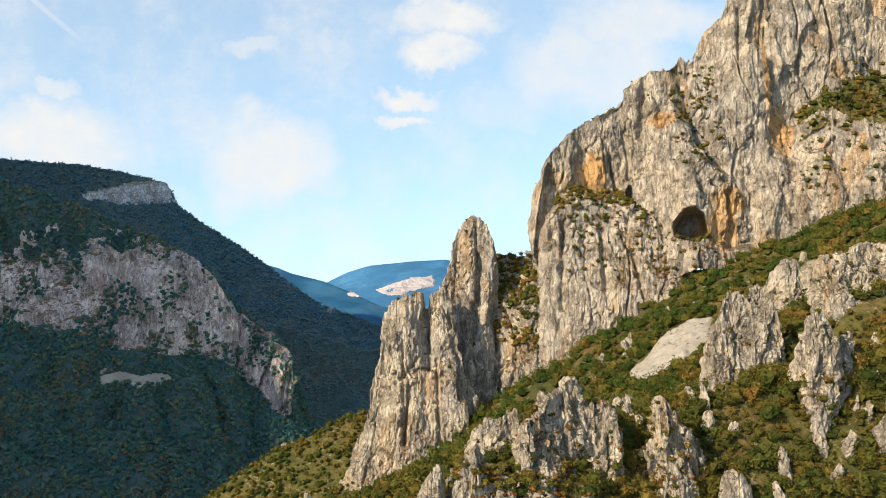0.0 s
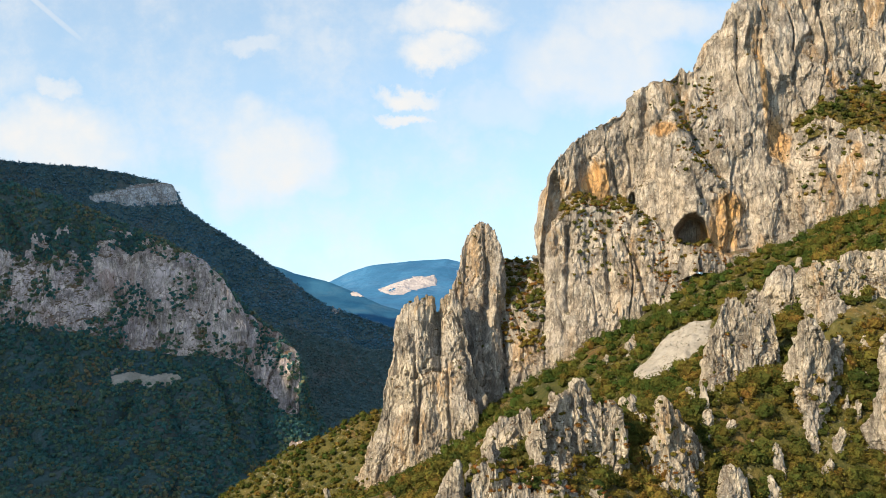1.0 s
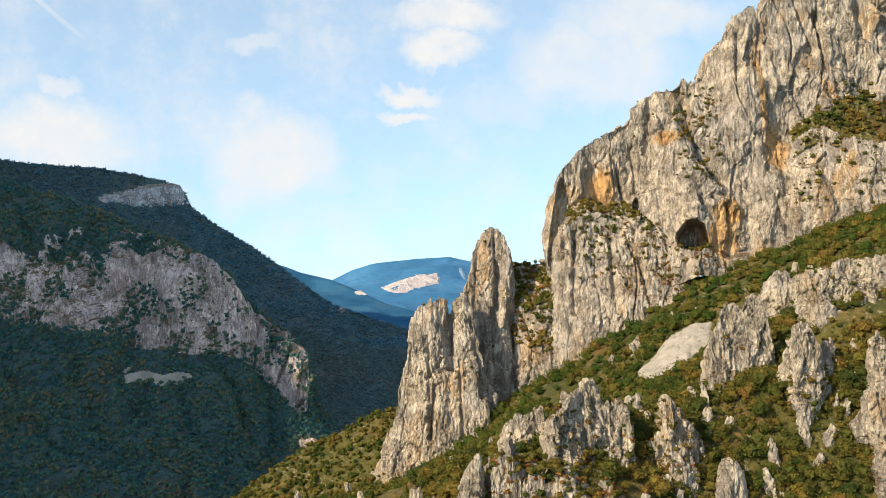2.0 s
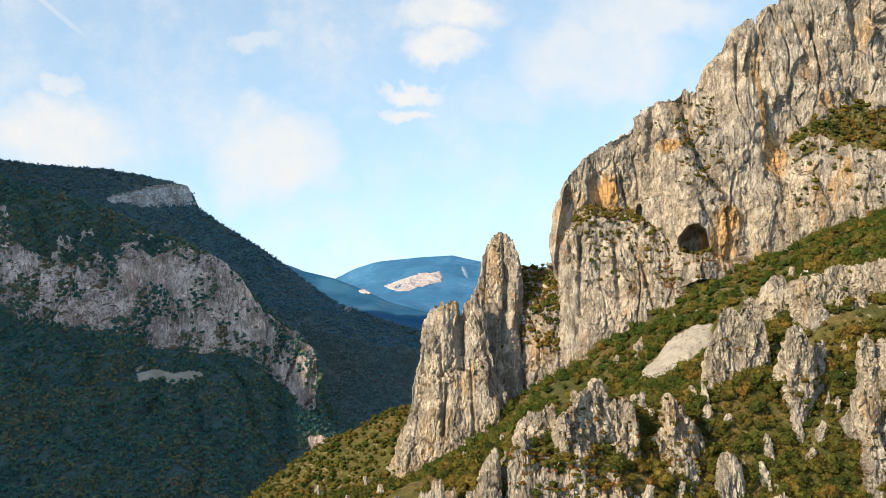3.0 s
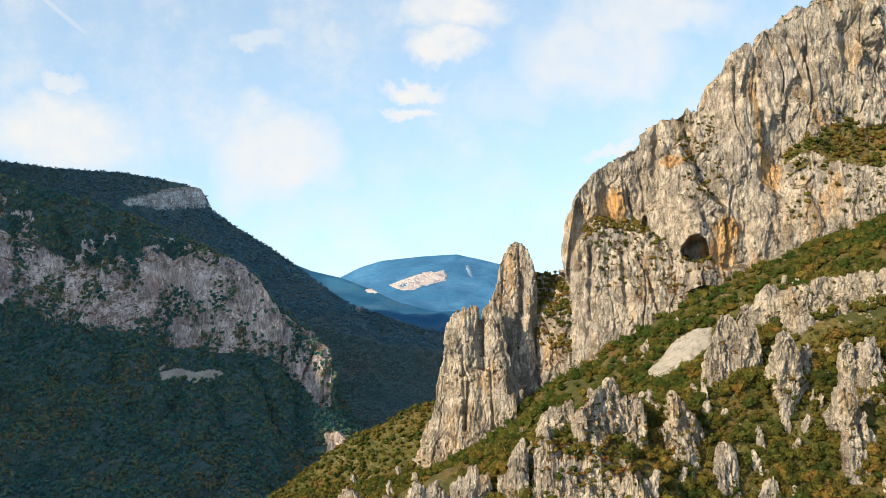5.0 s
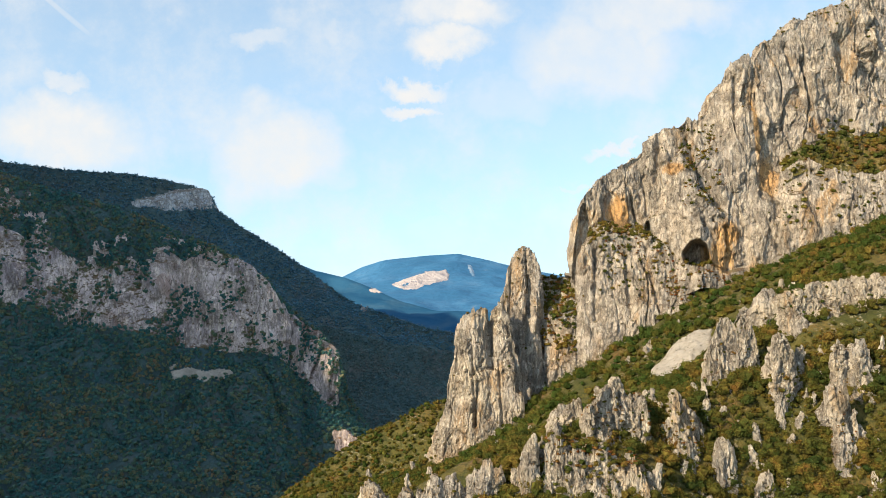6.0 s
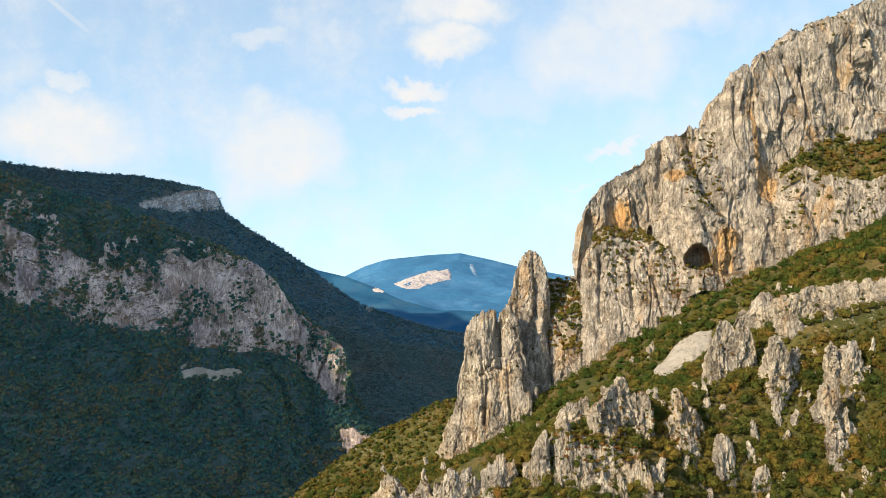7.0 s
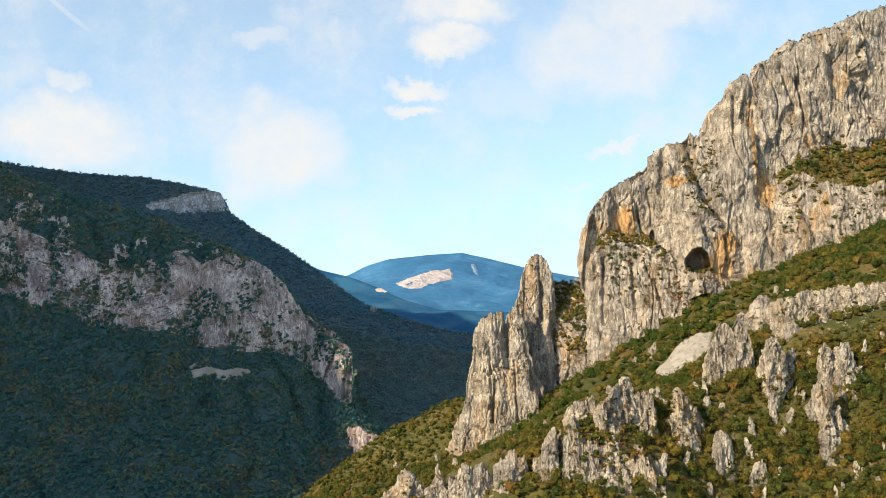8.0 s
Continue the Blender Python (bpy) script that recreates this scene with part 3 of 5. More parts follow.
def ease(knots, at):
    """Index and smooth cubic weights for Catmull-Rom between uneven knots."""
    k = np.clip(np.searchsorted(knots, at) - 1, 0, len(knots) - 2)
    f = np.clip((at - knots[k]) / (knots[k + 1] - knots[k]), 0, 1)
    return k, f


def ground_height(x, y):
    kx, fx = ease(np.array(SLOPE_X, float), x)
    ky, fy = ease(np.array(SLOPE_Y, float), y)

    def cubic(p0, p1, p2, p3, f):
        return p1 + 0.5 * f * (p2 - p0 + f * (2 * p0 - 5 * p1 + 4 * p2 - p3 + f * (3 * (p1 - p2) + p3 - p0)))

    def row(j):
        j = np.clip(j, 0, len(SLOPE_Y) - 1)
        return cubic(*[SLOPE_Z[j, np.clip(kx + o, 0, len(SLOPE_X) - 1)] for o in (-1, 0, 1, 2)], fx)

    z = cubic(row(ky - 1), row(ky), row(ky + 1), row(ky + 2), fy)
    p = np.stack([x, y, 0 * x], -1)
    z = z + 1.6 * fbm(p / 14, 4, 3) + 0.5 * fbm(p / 3, 2, 8)
    fall = 0.62 * np.maximum(-120 - x, 0) + 0.75 * np.maximum(70 - y, 0) + 1.3 * np.maximum(y - 310, 0) + 0.8 * np.maximum(x - 260, 0)
    return np.maximum(z - fall, VALLEY + 4 * fbm(p / 90, 3, 5))


def build_ground():
    fine_x, fine_y = np.arange(-126, 206, 1.7), np.arange(66, 316, 1.5)
    xs = np.concatenate([-126 - np.geomspace(1, 4774, 42)[::-1], fine_x, 206 + np.geomspace(1, 4700, 42)])
    ys = np.concatenate([66 - np.geomspace(1, 3000, 42)[::-1], fine_y, 316 + np.geomspace(1, 4550, 50)])
    x, y = np.meshgrid(xs, ys, indexing="ij")
    g = np.stack([x, y, ground_height(x, y)], -1)
    ob = new("ground", quads_mesh("ground", g, grid_quads(*x.shape), TURF, True))
    tagged(ob, "dry brown and olive turf with stones on a steep mountainside", "ground", kind="structure")


build_ground()

# ---- far hills ----
def hill(name, crest, foot, label, mat, step, amp, power=1.0, back=(0, 60, -60), seed=0, grain=60):
    """A hillside from its crest down to its foot; power below 1 makes it steep at the top."""
    up = np.array(crest, float)
    nu = int(np.sum(np.linalg.norm(np.diff(up, axis=0), axis=1)) / step) + 2
    top, low = rail(crest, nu), rail(foot, nu)
    nv = int(np.median(np.linalg.norm(top - low, axis=1)) / step) + 2
    s = np.linspace(1, 0, nv)[None, :, None]
    xy = top[:, None, :2] + (low - top)[:, None, :2] * s
    z = top[:, None, 2:] + (low - top)[:, None, 2:] * s ** power
    w = np.linspace(0, 1, 9)[None, 1:, None]
    behind = top[:, None] + np.array(back, float) * np.concatenate([w, w, w ** 1.6], -1)
    g = np.concatenate([np.concatenate([xy, z], -1), behind], 1)
    free = np.concatenate([smooth(s[0, :, 0], 0.0, 0.12), np.zeros(8)])[None, :]
    g[..., 2] += amp * fbm(g / grain, 5, seed) * (0.12 + 0.88 * free) + 0.5 * amp * (ridged(g * np.array([1, 0.4, 0.3]) / grain, 2, seed + 4) - 0.5) * free
    ob = new(name, quads_mesh(name, g, grid_quads(*g.shape[:2]), mat, True))
    tagged(ob, label, "hill", kind="structure")
    return g


def loft(rails, step):
    """A surface over several rails, and for each of its rows how far down the rails it lies."""
    nu = int(max(np.sum(np.abs(np.diff(np.array(r, float), axis=0)) @ np.array([1.0, 0.3, 0.3])) for r in rails) / step) + 2
    lines = [rail(r, nu) for r in rails]
    strips, level = [], []
    for k, (hi, lo) in enumerate(zip(lines, lines[1:])):
        nv = int(np.median(np.linalg.norm(hi - lo, axis=1)) / step) + 2
        f = np.linspace(0, 1, nv)[:-1]
        strips.append(hi[:, None] + (lo - hi)[:, None] * f[None, :, None])
        level.append(k + f)
    return np.concatenate(strips, 1)[:, ::-1], np.concatenate(level)[::-1]


def inside_line(x, z, line):
    """How far each point lies inside a closed outline in x and z; below zero outside."""
    a = np.array(line, float)
    b = np.roll(a, -1, axis=0)
    dist, odd = np.full(x.shape, 1e9), np.zeros(x.shape, bool)
    for (x0, z0), (x1, z1) in zip(a, b):
        f = np.clip(((x - x0) * (x1 - x0) + (z - z0) * (z1 - z0)) / ((x1 - x0) ** 2 + (z1 - z0) ** 2), 0, 1)
        dist = np.minimum(dist, np.hypot(x - x0 - f * (x1 - x0), z - z0 - f * (z1 - z0)))
        if z0 != z1:
            odd ^= ((z0 > z) != (z1 > z)) & (x < (x1 - x0) * (z - z0) / (z1 - z0) + x0)
    return np.where(odd, dist, -dist)


def bare_patch(name, g, line, label, mat, fine, proud, amp, grain, seed, ragged=2.0):
    """A rock face standing a little out of the hillside g, within an outline."""
    a = np.array(line, float)
    hit = (g[..., 0] > a[:, 0].min() - 40) & (g[..., 0] < a[:, 0].max() + 40) & (g[..., 2] > a[:, 1].min() - 40) & (g[..., 2] < a[:, 1].max() + 40)
    i, j = np.where(hit)
    part = g[i.min():i.max() + 2, j.min():j.max() + 2]
    u, v = np.linspace(0, part.shape[0] - 1, (part.shape[0] - 1) * fine + 1), np.linspace(0, part.shape[1] - 1, (part.shape[1] - 1) * fine + 1)
    iu, iv = np.minimum(u.astype(int), part.shape[0] - 2), np.minimum(v.astype(int), part.shape[1] - 2)
    fu, fv = (u - iu)[:, None, None], (v - iv)[None, :, None]
    q = (part[iu][:, iv] * (1 - fu) + part[iu + 1][:, iv] * fu) * (1 - fv) + (part[iu][:, iv + 1] * (1 - fu) + part[iu + 1][:, iv + 1] * fu) * fv
    n = normals(q)
    n *= np.where(n[..., 1:2] > 0, -1, 1)
    deep = inside_line(q[..., 0], q[..., 2], line) + ragged * fbm(q / (4 * ragged), 3, seed)
    lift = proud * smooth(deep, -0.5 * ragged, 1.5 * ragged) + relief(q, amp, grain, seed, 3.0) * smooth(deep, 0, 2 * ragged)
    q = q + n * np.where(deep > -ragged, lift, -proud)[..., None]
    faces = grid_quads(*q.shape[:2])
    faces = faces[(deep.ravel()[faces] > -ragged).any(-1)]
    keep, back = np.unique(faces, return_inverse=True)
    tagged(new(name, quads_mesh(name, q.reshape(-1, 3)[keep], back.reshape(-1, 4), mat)), label, "cliff", kind="structure")


def build_left_hill():
    rails = [
      [(-531, 700, 167), (-429, 690, 137), (-392, 690, 114), (-365, 690, 103), (-320, 690, 91), (-274, 685, 77), (-241, 680, 62),
       (-213, 672, 52), (-189, 665, 40), (-166, 660, 24), (-150, 665, 6), (-139, 675, -7), (-124, 690, -20), (-109, 695, -43),
       (-102, 690, -69), (-86, 680, -93), (-61, 670, -126)],
      [(-515, 680, 96), (-413, 665, 70), (-375, 658, 60), (-344, 648, 51), (-331, 648, 45), (-311, 650, 29), (-291, 652, 23),
       (-266, 654, 29), (-246, 657, 34), (-225, 658, 36), (-205, 660, 44), (-186, 660, 38), (-170, 656, 27), (-157, 654, 15),
       (-146, 656, -6), (-136, 668, -24), (-121, 670, -25), (-113, 670, -33), (-105, 668, -49), (-99, 664, -72), (-77, 655, -102),
       (-56, 645, -125)],
      [(-496, 655, 33), (-398, 640, 18), (-360, 632, 11), (-332, 624, 7), (-309, 628, -4), (-274, 632, -12), (-245, 632, -18),
       (-218, 635, -22), (-195, 642, -25), (-167, 645, -32), (-149, 648, -37), (-136, 656, -44), (-122, 660, -58), (-108, 660, -72),
       (-97, 655, -84), (-76, 640, -110), (-55, 632, -127)],
      [(-420, 550, -60), (-348, 555, -68), (-300, 560, -76), (-249, 570, -78), (-198, 584, -80), (-148, 613, -72), (-113, 620, -97),
       (-81, 612, -112), (-50, 622, -135)],
      [(-363, 470, -115), (-301, 475, -126), (-260, 480, -127), (-194, 470, -137), (-140, 500, -145), (-108, 540, -150),
       (-87, 600, -143), (-52, 650, -138)]]
    back = [(x, y + 60, z - 50) for x, y, z in rails[0]]
    g, level = loft([back] + rails, 1.45)
    n = normals(g)
    level = level[None, :] - 1
    wall = smooth(level, 0.75, 1.05) * (1 - smooth(level, 1.95, 2.1))
    scar = smooth(level, 0.0, 0.4) * (1 - smooth(level, 1.0, 1.2)) * smooth(fbm(g / 22, 4, 71) + 0.30 * smooth(g[..., 0], -250, -185), 0.05, 0.3)
    gully = np.abs(gnoise(g * np.array([1, 1, 0.25]) / 42, 85))
    rock = np.maximum(wall, scar) * (1 - 0.9 * smooth(g[..., 0], -112, -104))
    d = rock * relief(g, (5.5, 2.0, 0.7), (26, 8.0, 4.5), 5, 3.5) + 7 * (smooth(gully, 0.0, 0.3) - 0.8) * smooth(level, 0.1, 0.5)
    d += (1 - rock) * 5 * fbm(g / 40, 4, 90) * smooth(level, 0.05, 0.4)
    g = g + n * d[..., None]
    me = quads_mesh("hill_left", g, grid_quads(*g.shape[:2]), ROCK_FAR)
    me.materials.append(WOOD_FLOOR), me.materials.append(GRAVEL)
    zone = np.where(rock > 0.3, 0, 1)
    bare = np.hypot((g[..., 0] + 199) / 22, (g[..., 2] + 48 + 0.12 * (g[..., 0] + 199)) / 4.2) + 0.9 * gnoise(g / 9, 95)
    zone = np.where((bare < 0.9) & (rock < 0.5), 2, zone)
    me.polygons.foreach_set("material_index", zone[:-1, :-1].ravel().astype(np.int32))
    rock = np.where(zone == 2, 1.0, rock)
    ob = new("hill_left", me)
    tagged(ob, "steep wooded hill with a grey limestone cliff band, tinted violet for haze", "hill", kind="structure")
    return g, np.broadcast_to(level, g.shape[:2]), rock


left_hill, left_level, left_rock = build_left_hill()
mesa_hill = hill("hill_mesa", [(-622, 1010, 175), (-558, 1010, 171), (-517, 1005, 164), (-454, 1000, 156), (-391, 1010, 153), (-349, 1020, 147),
      (-320, 1030, 139.5), (-308, 1032, 137), (-300, 1030, 130), (-297, 1028, 115), (-265, 1020, 93), (-231, 1010, 73), (-194, 1000, 49), (-157, 985, 22),
      (-122, 960, 0), (-79, 930, -13), (-44, 910, -23), (-9, 900, -29), (35, 890, -39), (90, 880, -56)],
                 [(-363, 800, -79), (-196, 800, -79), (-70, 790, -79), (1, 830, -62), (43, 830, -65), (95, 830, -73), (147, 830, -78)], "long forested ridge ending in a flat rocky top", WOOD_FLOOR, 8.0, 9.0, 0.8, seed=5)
mid_hill = hill("hill_middle", [(-128, 715, -14), (-116, 728, -18), (-104, 745, -23), (-87, 765, -29), (-70, 790, -35), (-51, 815, -38), (-30, 830, -42),
      (17, 850, -53), (71, 860, -62)],
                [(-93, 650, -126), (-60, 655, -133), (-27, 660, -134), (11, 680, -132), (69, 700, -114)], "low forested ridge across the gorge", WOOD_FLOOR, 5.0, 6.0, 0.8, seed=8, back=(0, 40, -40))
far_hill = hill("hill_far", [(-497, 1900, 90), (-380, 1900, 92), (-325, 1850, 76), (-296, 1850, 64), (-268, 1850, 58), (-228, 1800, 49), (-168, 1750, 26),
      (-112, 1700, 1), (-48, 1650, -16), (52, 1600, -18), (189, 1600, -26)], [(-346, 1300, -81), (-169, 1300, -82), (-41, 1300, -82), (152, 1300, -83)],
     "distant forested ridge, coloured blue for haze", FAR_RIDGE, 14.0, 11.0, 0.8, seed=11, back=(0, 200, -150), grain=120)
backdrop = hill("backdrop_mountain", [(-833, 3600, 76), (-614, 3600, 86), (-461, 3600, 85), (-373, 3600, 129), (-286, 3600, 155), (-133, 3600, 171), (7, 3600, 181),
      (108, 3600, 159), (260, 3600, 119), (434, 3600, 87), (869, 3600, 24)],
     [(-539, 2300, -33), (-286, 2300, -34), (-6, 2300, -57), (274, 2300, -58), (554, 2300, -59)], "far mountain closing the valley, coloured blue for haze", FAR_BLUE, 24.0, 24.0, 0.8, seed=14, back=(0, 500, -250), grain=260)

# unseen mountain, added and shaped to keep the sun off the valley hills
hill("hill_west", [(-980, -280, -150), (-930, -180, 190), (-880, -90, 440), (-860, 0, 490), (-850, 60, 508), (-850, 125, 610), (-850, 220, 640), (-850, 400, 640), (-850, 640, 650), (-850, 950, 620), (-880, 1150, 450), (-920, 1300, 150)],
     [(-640, -340, -190), (-580, -60, -185), (-560, 150, -180), (-540, 600, -120), (-620, 900, -60), (-700, 1300, -60)],
     "high wooded mountain out of view, added to shade the valley", WOOD_FLOOR, 22.0, 25.0, 0.8, seed=17, back=(-400, 0, -500), grain=150)

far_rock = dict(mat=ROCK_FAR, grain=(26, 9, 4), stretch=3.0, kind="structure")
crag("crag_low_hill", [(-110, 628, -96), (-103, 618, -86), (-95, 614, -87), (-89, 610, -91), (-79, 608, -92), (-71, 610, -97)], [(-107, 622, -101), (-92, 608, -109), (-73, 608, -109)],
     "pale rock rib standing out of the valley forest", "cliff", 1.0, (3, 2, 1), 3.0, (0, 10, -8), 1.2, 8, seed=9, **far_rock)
bare_patch("cliff_mesa", mesa_hill, [(-377, 117), (-362, 124), (-348, 129), (-334, 133.5), (-315, 138), (-303, 137), (-298, 127), (-297, 116), (-310, 114), (-325, 112), (-340, 110), (-355, 112), (-370, 115)],
           "pale cliff band under the flat hilltop", ROCK_MESA, 7, 2.5, (2.2, 1.4, 0.6), (22, 7, 3.5), 12, 3.0)
bare_patch("cliff_backdrop", backdrop, [(-212, 53), (-190, 63), (-167, 71), (-131, 86), (-108, 93), (-87, 102), (-66, 99), (-39, 108), (-28, 88), (-30, 70), (-60, 62), (-88, 53), (-106, 50), (-130, 38), (-167, 36), (-190, 43)],
           "pale quarry-like rock scar on the far mountain", FAR_ROCK, 8, 3.0, (3.0, 2.0, 0.8), (60, 16, 7), 15, 2.5)
bare_patch("cliff_backdrop", far_hill, [(-175.9, 24.6), (-165.4, 26.8), (-152.2, 25.3), (-140.9, 27.5), (-129.6, 30.4), (-122.4, 25.1), (-122.4, 21.3), (-135.2, 22.2), (-146.5, 20.7), (-157.9, 18.9), (-174.4, 20.9)],
           "small pale rock scar on a distant ridge", FAR_ROCK, 8, 1.5, (1.2, 0.8, 0.4), (40, 9, 4), 18, 1.2)
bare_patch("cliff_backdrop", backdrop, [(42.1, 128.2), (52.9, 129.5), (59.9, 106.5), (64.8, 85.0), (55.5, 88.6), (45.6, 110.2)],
           "pale rock gully high on the far mountain, faded blue for haze", FAR_PALE, 8, 1.5, (1.2, 0.8, 0.4), (40, 9, 4), 19, 2.5)
bare_patch("crag_ridge", mesa_hill, [(-118.0, 5.0), (-115.1, 5.6), (-112.4, 0.7), (-110.9, -5.8), (-114.5, -6.2), (-116.6, -0.3)],
           "small grey crag showing through the ridge forest", ROCK_MESA, 7, 3.0, (1.6, 1.0, 0.5), (12, 5, 2.5), 25, 1.2)

# ---- the near mountain: cliffs, pinnacles and outcrops ----
_, main_wall = crag("main_cliff", [(30.3, 300.0, 17.5), (25.7, 272.0, 16.5), (26.6, 271.0, 24.1), (28.7, 271.0, 40.4), (31.2, 272.0, 46.4), (35.8, 273.0, 50.2),
      (40.2, 274.0, 54.2), (46.2, 275.0, 58.4), (51.9, 276.0, 60.9), (56.5, 277.0, 66.5), (60.4, 277.0, 70.1), (66.9, 277.0, 72.0),
      (70.9, 277.0, 75.3), (74.7, 277.0, 74.1), (77.2, 278.0, 76.9), (81.1, 278.0, 84.8), (85.2, 278.0, 92.7), (89.2, 278.0, 97.5),
      (94.9, 279.0, 98.9), (96.6, 279.0, 87.4), (97.9, 279.0, 59.6), (99.4, 275.0, 52.0), (103.3, 271.0, 54.0), (110.3, 269.0, 58.0),
      (120.7, 266.0, 53.5), (133.0, 264.5, 52.3), (156.7, 262.0, 56.4)],
     [(29.0, 300.0, -9.4), (24.7, 274.0, -6.4), (25.6, 274.0, -6.4), (28.5, 274.0, -8.3), (33.4, 275.0, -9.3), (39.1, 275.0, -8.4),
      (44.9, 275.0, -7.4), (52.3, 273.0, -0.7), (57.9, 268.0, 4.9), (63.2, 262.0, 12.3), (69.0, 256.0, 15.7), (79.8, 262.0, 15.0),
      (88.2, 265.0, 16.0), (97.2, 264.0, 20.5), (104.4, 263.0, 23.2), (115.2, 262.0, 27.7), (122.2, 261.0, 30.4), (130.8, 260.0, 38.6),
      (153.2, 256.0, 48.1)],
     "tall pale limestone cliff with a dark cave and ochre stains", "cliff", 0.45, (2.7, 0.78, 0.42), 1.6, (0, 10, -2), 1.25, 5, stretch=3.2,
     grow=0.06, size=(0.3, 0.7), pieces=16, seed=21, clefts=[(68.8, 70.3, 70.6, 59.4, 1.6, 3.5), (70.1, 59.1, 78.8, 40.5, 2.2, 4.5), (96.4, 97.4, 96.6, 63.6, 0.8, 1.6), (96.0, 63.2, 94.6, 43.6, 0.8, 1.2), (59.8, 68.2, 57.6, 49.6, 0.8, 1.8), (71.9, 33.4, 80.3, 35.9, 1.0, 1.2), (47.5, 49.3, 52.0, 30.0, 0.7, 1.2), (88.1, 89.2, 86.9, 69.4, 0.7, 1.5), (100.6, 40.5, 99.3, 23.5, 1.2, 2.5), (80.2, 32.6, 81.7, 16.8, 0.9, 1.6)], hollows=[(69.2, 20.2, 5.1, 7.8, 14, 4.5), (54.2, 33.0, 1.0, 2.5, 5, 1.0), (41.6, 39.7, 3.6, 7, 1.8, 1.0)])
_, upper_wall = crag("upper_cliff", [(95.0, 296.0, 62.0), (95.4, 288.0, 80.0), (95.8, 279.0, 96.0), (96.6, 280.0, 98.3), (100.4, 281.0, 104.3), (106.5, 282.0, 106.8),
      (114.1, 284.0, 112.8), (123.8, 285.0, 116.7), (133.5, 286.0, 120.4), (140.9, 287.0, 125.1), (150.4, 290.0, 128.8),
      (156.7, 292.0, 130.3), (173.7, 292.0, 135.4)],
     [(94.5, 296.0, 45.2), (92.7, 280.0, 43.3), (91.6, 267.0, 38.6), (93.0, 267.0, 33.0), (101.5, 270.0, 33.2), (108.2, 272.0, 42.9),
      (115.1, 274.0, 56.7), (126.1, 277.0, 63.0), (139.8, 278.0, 61.2), (164.6, 276.0, 66.5)],
     "upper grey limestone cliff streaked with pale runs", "cliff", 0.45, (2.7, 0.80, 0.42), 1.8, (4, 22, -8), 1.3, 25, stretch=3.2, grow=0.06, size=(0.3, 0.7), pieces=16, seed=27, clefts=[(130.3, 106.7, 132.2, 89.5, 2, 3.5), (115.7, 97.0, 117.9, 69.2, 1.2, 2.2), (109.5, 102.2, 114.0, 84.0, 1.0, 2.0), (95.7, 97.1, 95.6, 59.5, 0.6, 1.6), (138.0, 99.1, 144.5, 97.0, 1.5, 3.0)])
_, ledge_wall = crag("grassy_ledge", [(104.5, 275.0, 55.0), (108.7, 275.5, 60.0), (112.5, 276.0, 63.3), (118.5, 277.0, 66.6), (126.7, 278.0, 68.1),
      (140.4, 279.0, 66.9), (165.3, 277.0, 72.6)], [(103.5, 271.0, 52.0), (107.0, 270.0, 55.0), (111.5, 269.0, 57.0), (120.2, 265.5, 52.5), (132.5, 263.8, 51.0), (156.1, 261.0, 55.1)],
     "steep ledge of dry turf and bushes between two cliffs", "ledge", 0.6, (1.2, 0.7, 0.4), 0.5, (0, 6, 2), 1.0, 5, mat=TURF, grow=0.0, seed=30, kind="structure")
_, buttress_wall = crag("buttress", [(27.8, 275.0, 7.0), (27.5, 268.0, 20.2), (29.2, 266.0, 24.7), (32.6, 266.0, 29.1), (38.4, 267.0, 31.7), (46.1, 268.0, 31.4),
      (53.7, 268.0, 30.4), (58.3, 268.0, 27.9), (62.7, 267.0, 21.8), (64.7, 264.0, 15.1), (70.0, 260.0, 9.5), (73.4, 258.0, 6.7)],
     [(27.3, 272.0, -8.2), (27.0, 264.0, -7.9), (29.3, 259.0, -10.4), (32.6, 257.0, -13.9), (36.1, 256.0, -13.9), (43.5, 257.0, -8.6),
      (52.9, 258.0, -2.3), (61.8, 257.0, 0.4), (72.2, 254.0, 3.1)],
     "blocky limestone buttress with dry grass shelves below the cliff", "cliff", 0.45, (2.0, 1.1, 0.35), 1.0, (0, 9, 3), 1.3, 5, stretch=2.8, grow=0.02, pieces=16, seed=33, clefts=[(33.8, 21.7, 32.6, -0.5, 1.0, 2.2), (44.9, 23.5, 45.5, -0.5, 0.8, 1.6), (53.6, 16.0, 55.2, 3.1, 0.8, 1.5)])
_, saddle_wall = crag("saddle_cliff", [(9.0, 282.0, -0.7), (9.6, 276.0, 7.1), (13.9, 270.0, 2.3), (19.3, 267.0, 1.0), (26.7, 266.0, 1.7), (33.9, 265.0, -0.5),
      (37.5, 262.0, -2.3)], [(8.4, 276.0, -25.5), (8.7, 266.0, -24.5), (13.1, 262.0, -20.5), (18.4, 260.0, -17.7), (25.5, 258.0, -16.6), (34.6, 258.0, -13.1),
      (36.8, 258.0, -13.1)],
     "short limestone wall below a bushy saddle", "cliff", 0.45, (1.8, 1.0, 0.33), 1.0, (0, 15, 14), 1.3, 6, stretch=3, grow=0.2, pieces=16, seed=39)
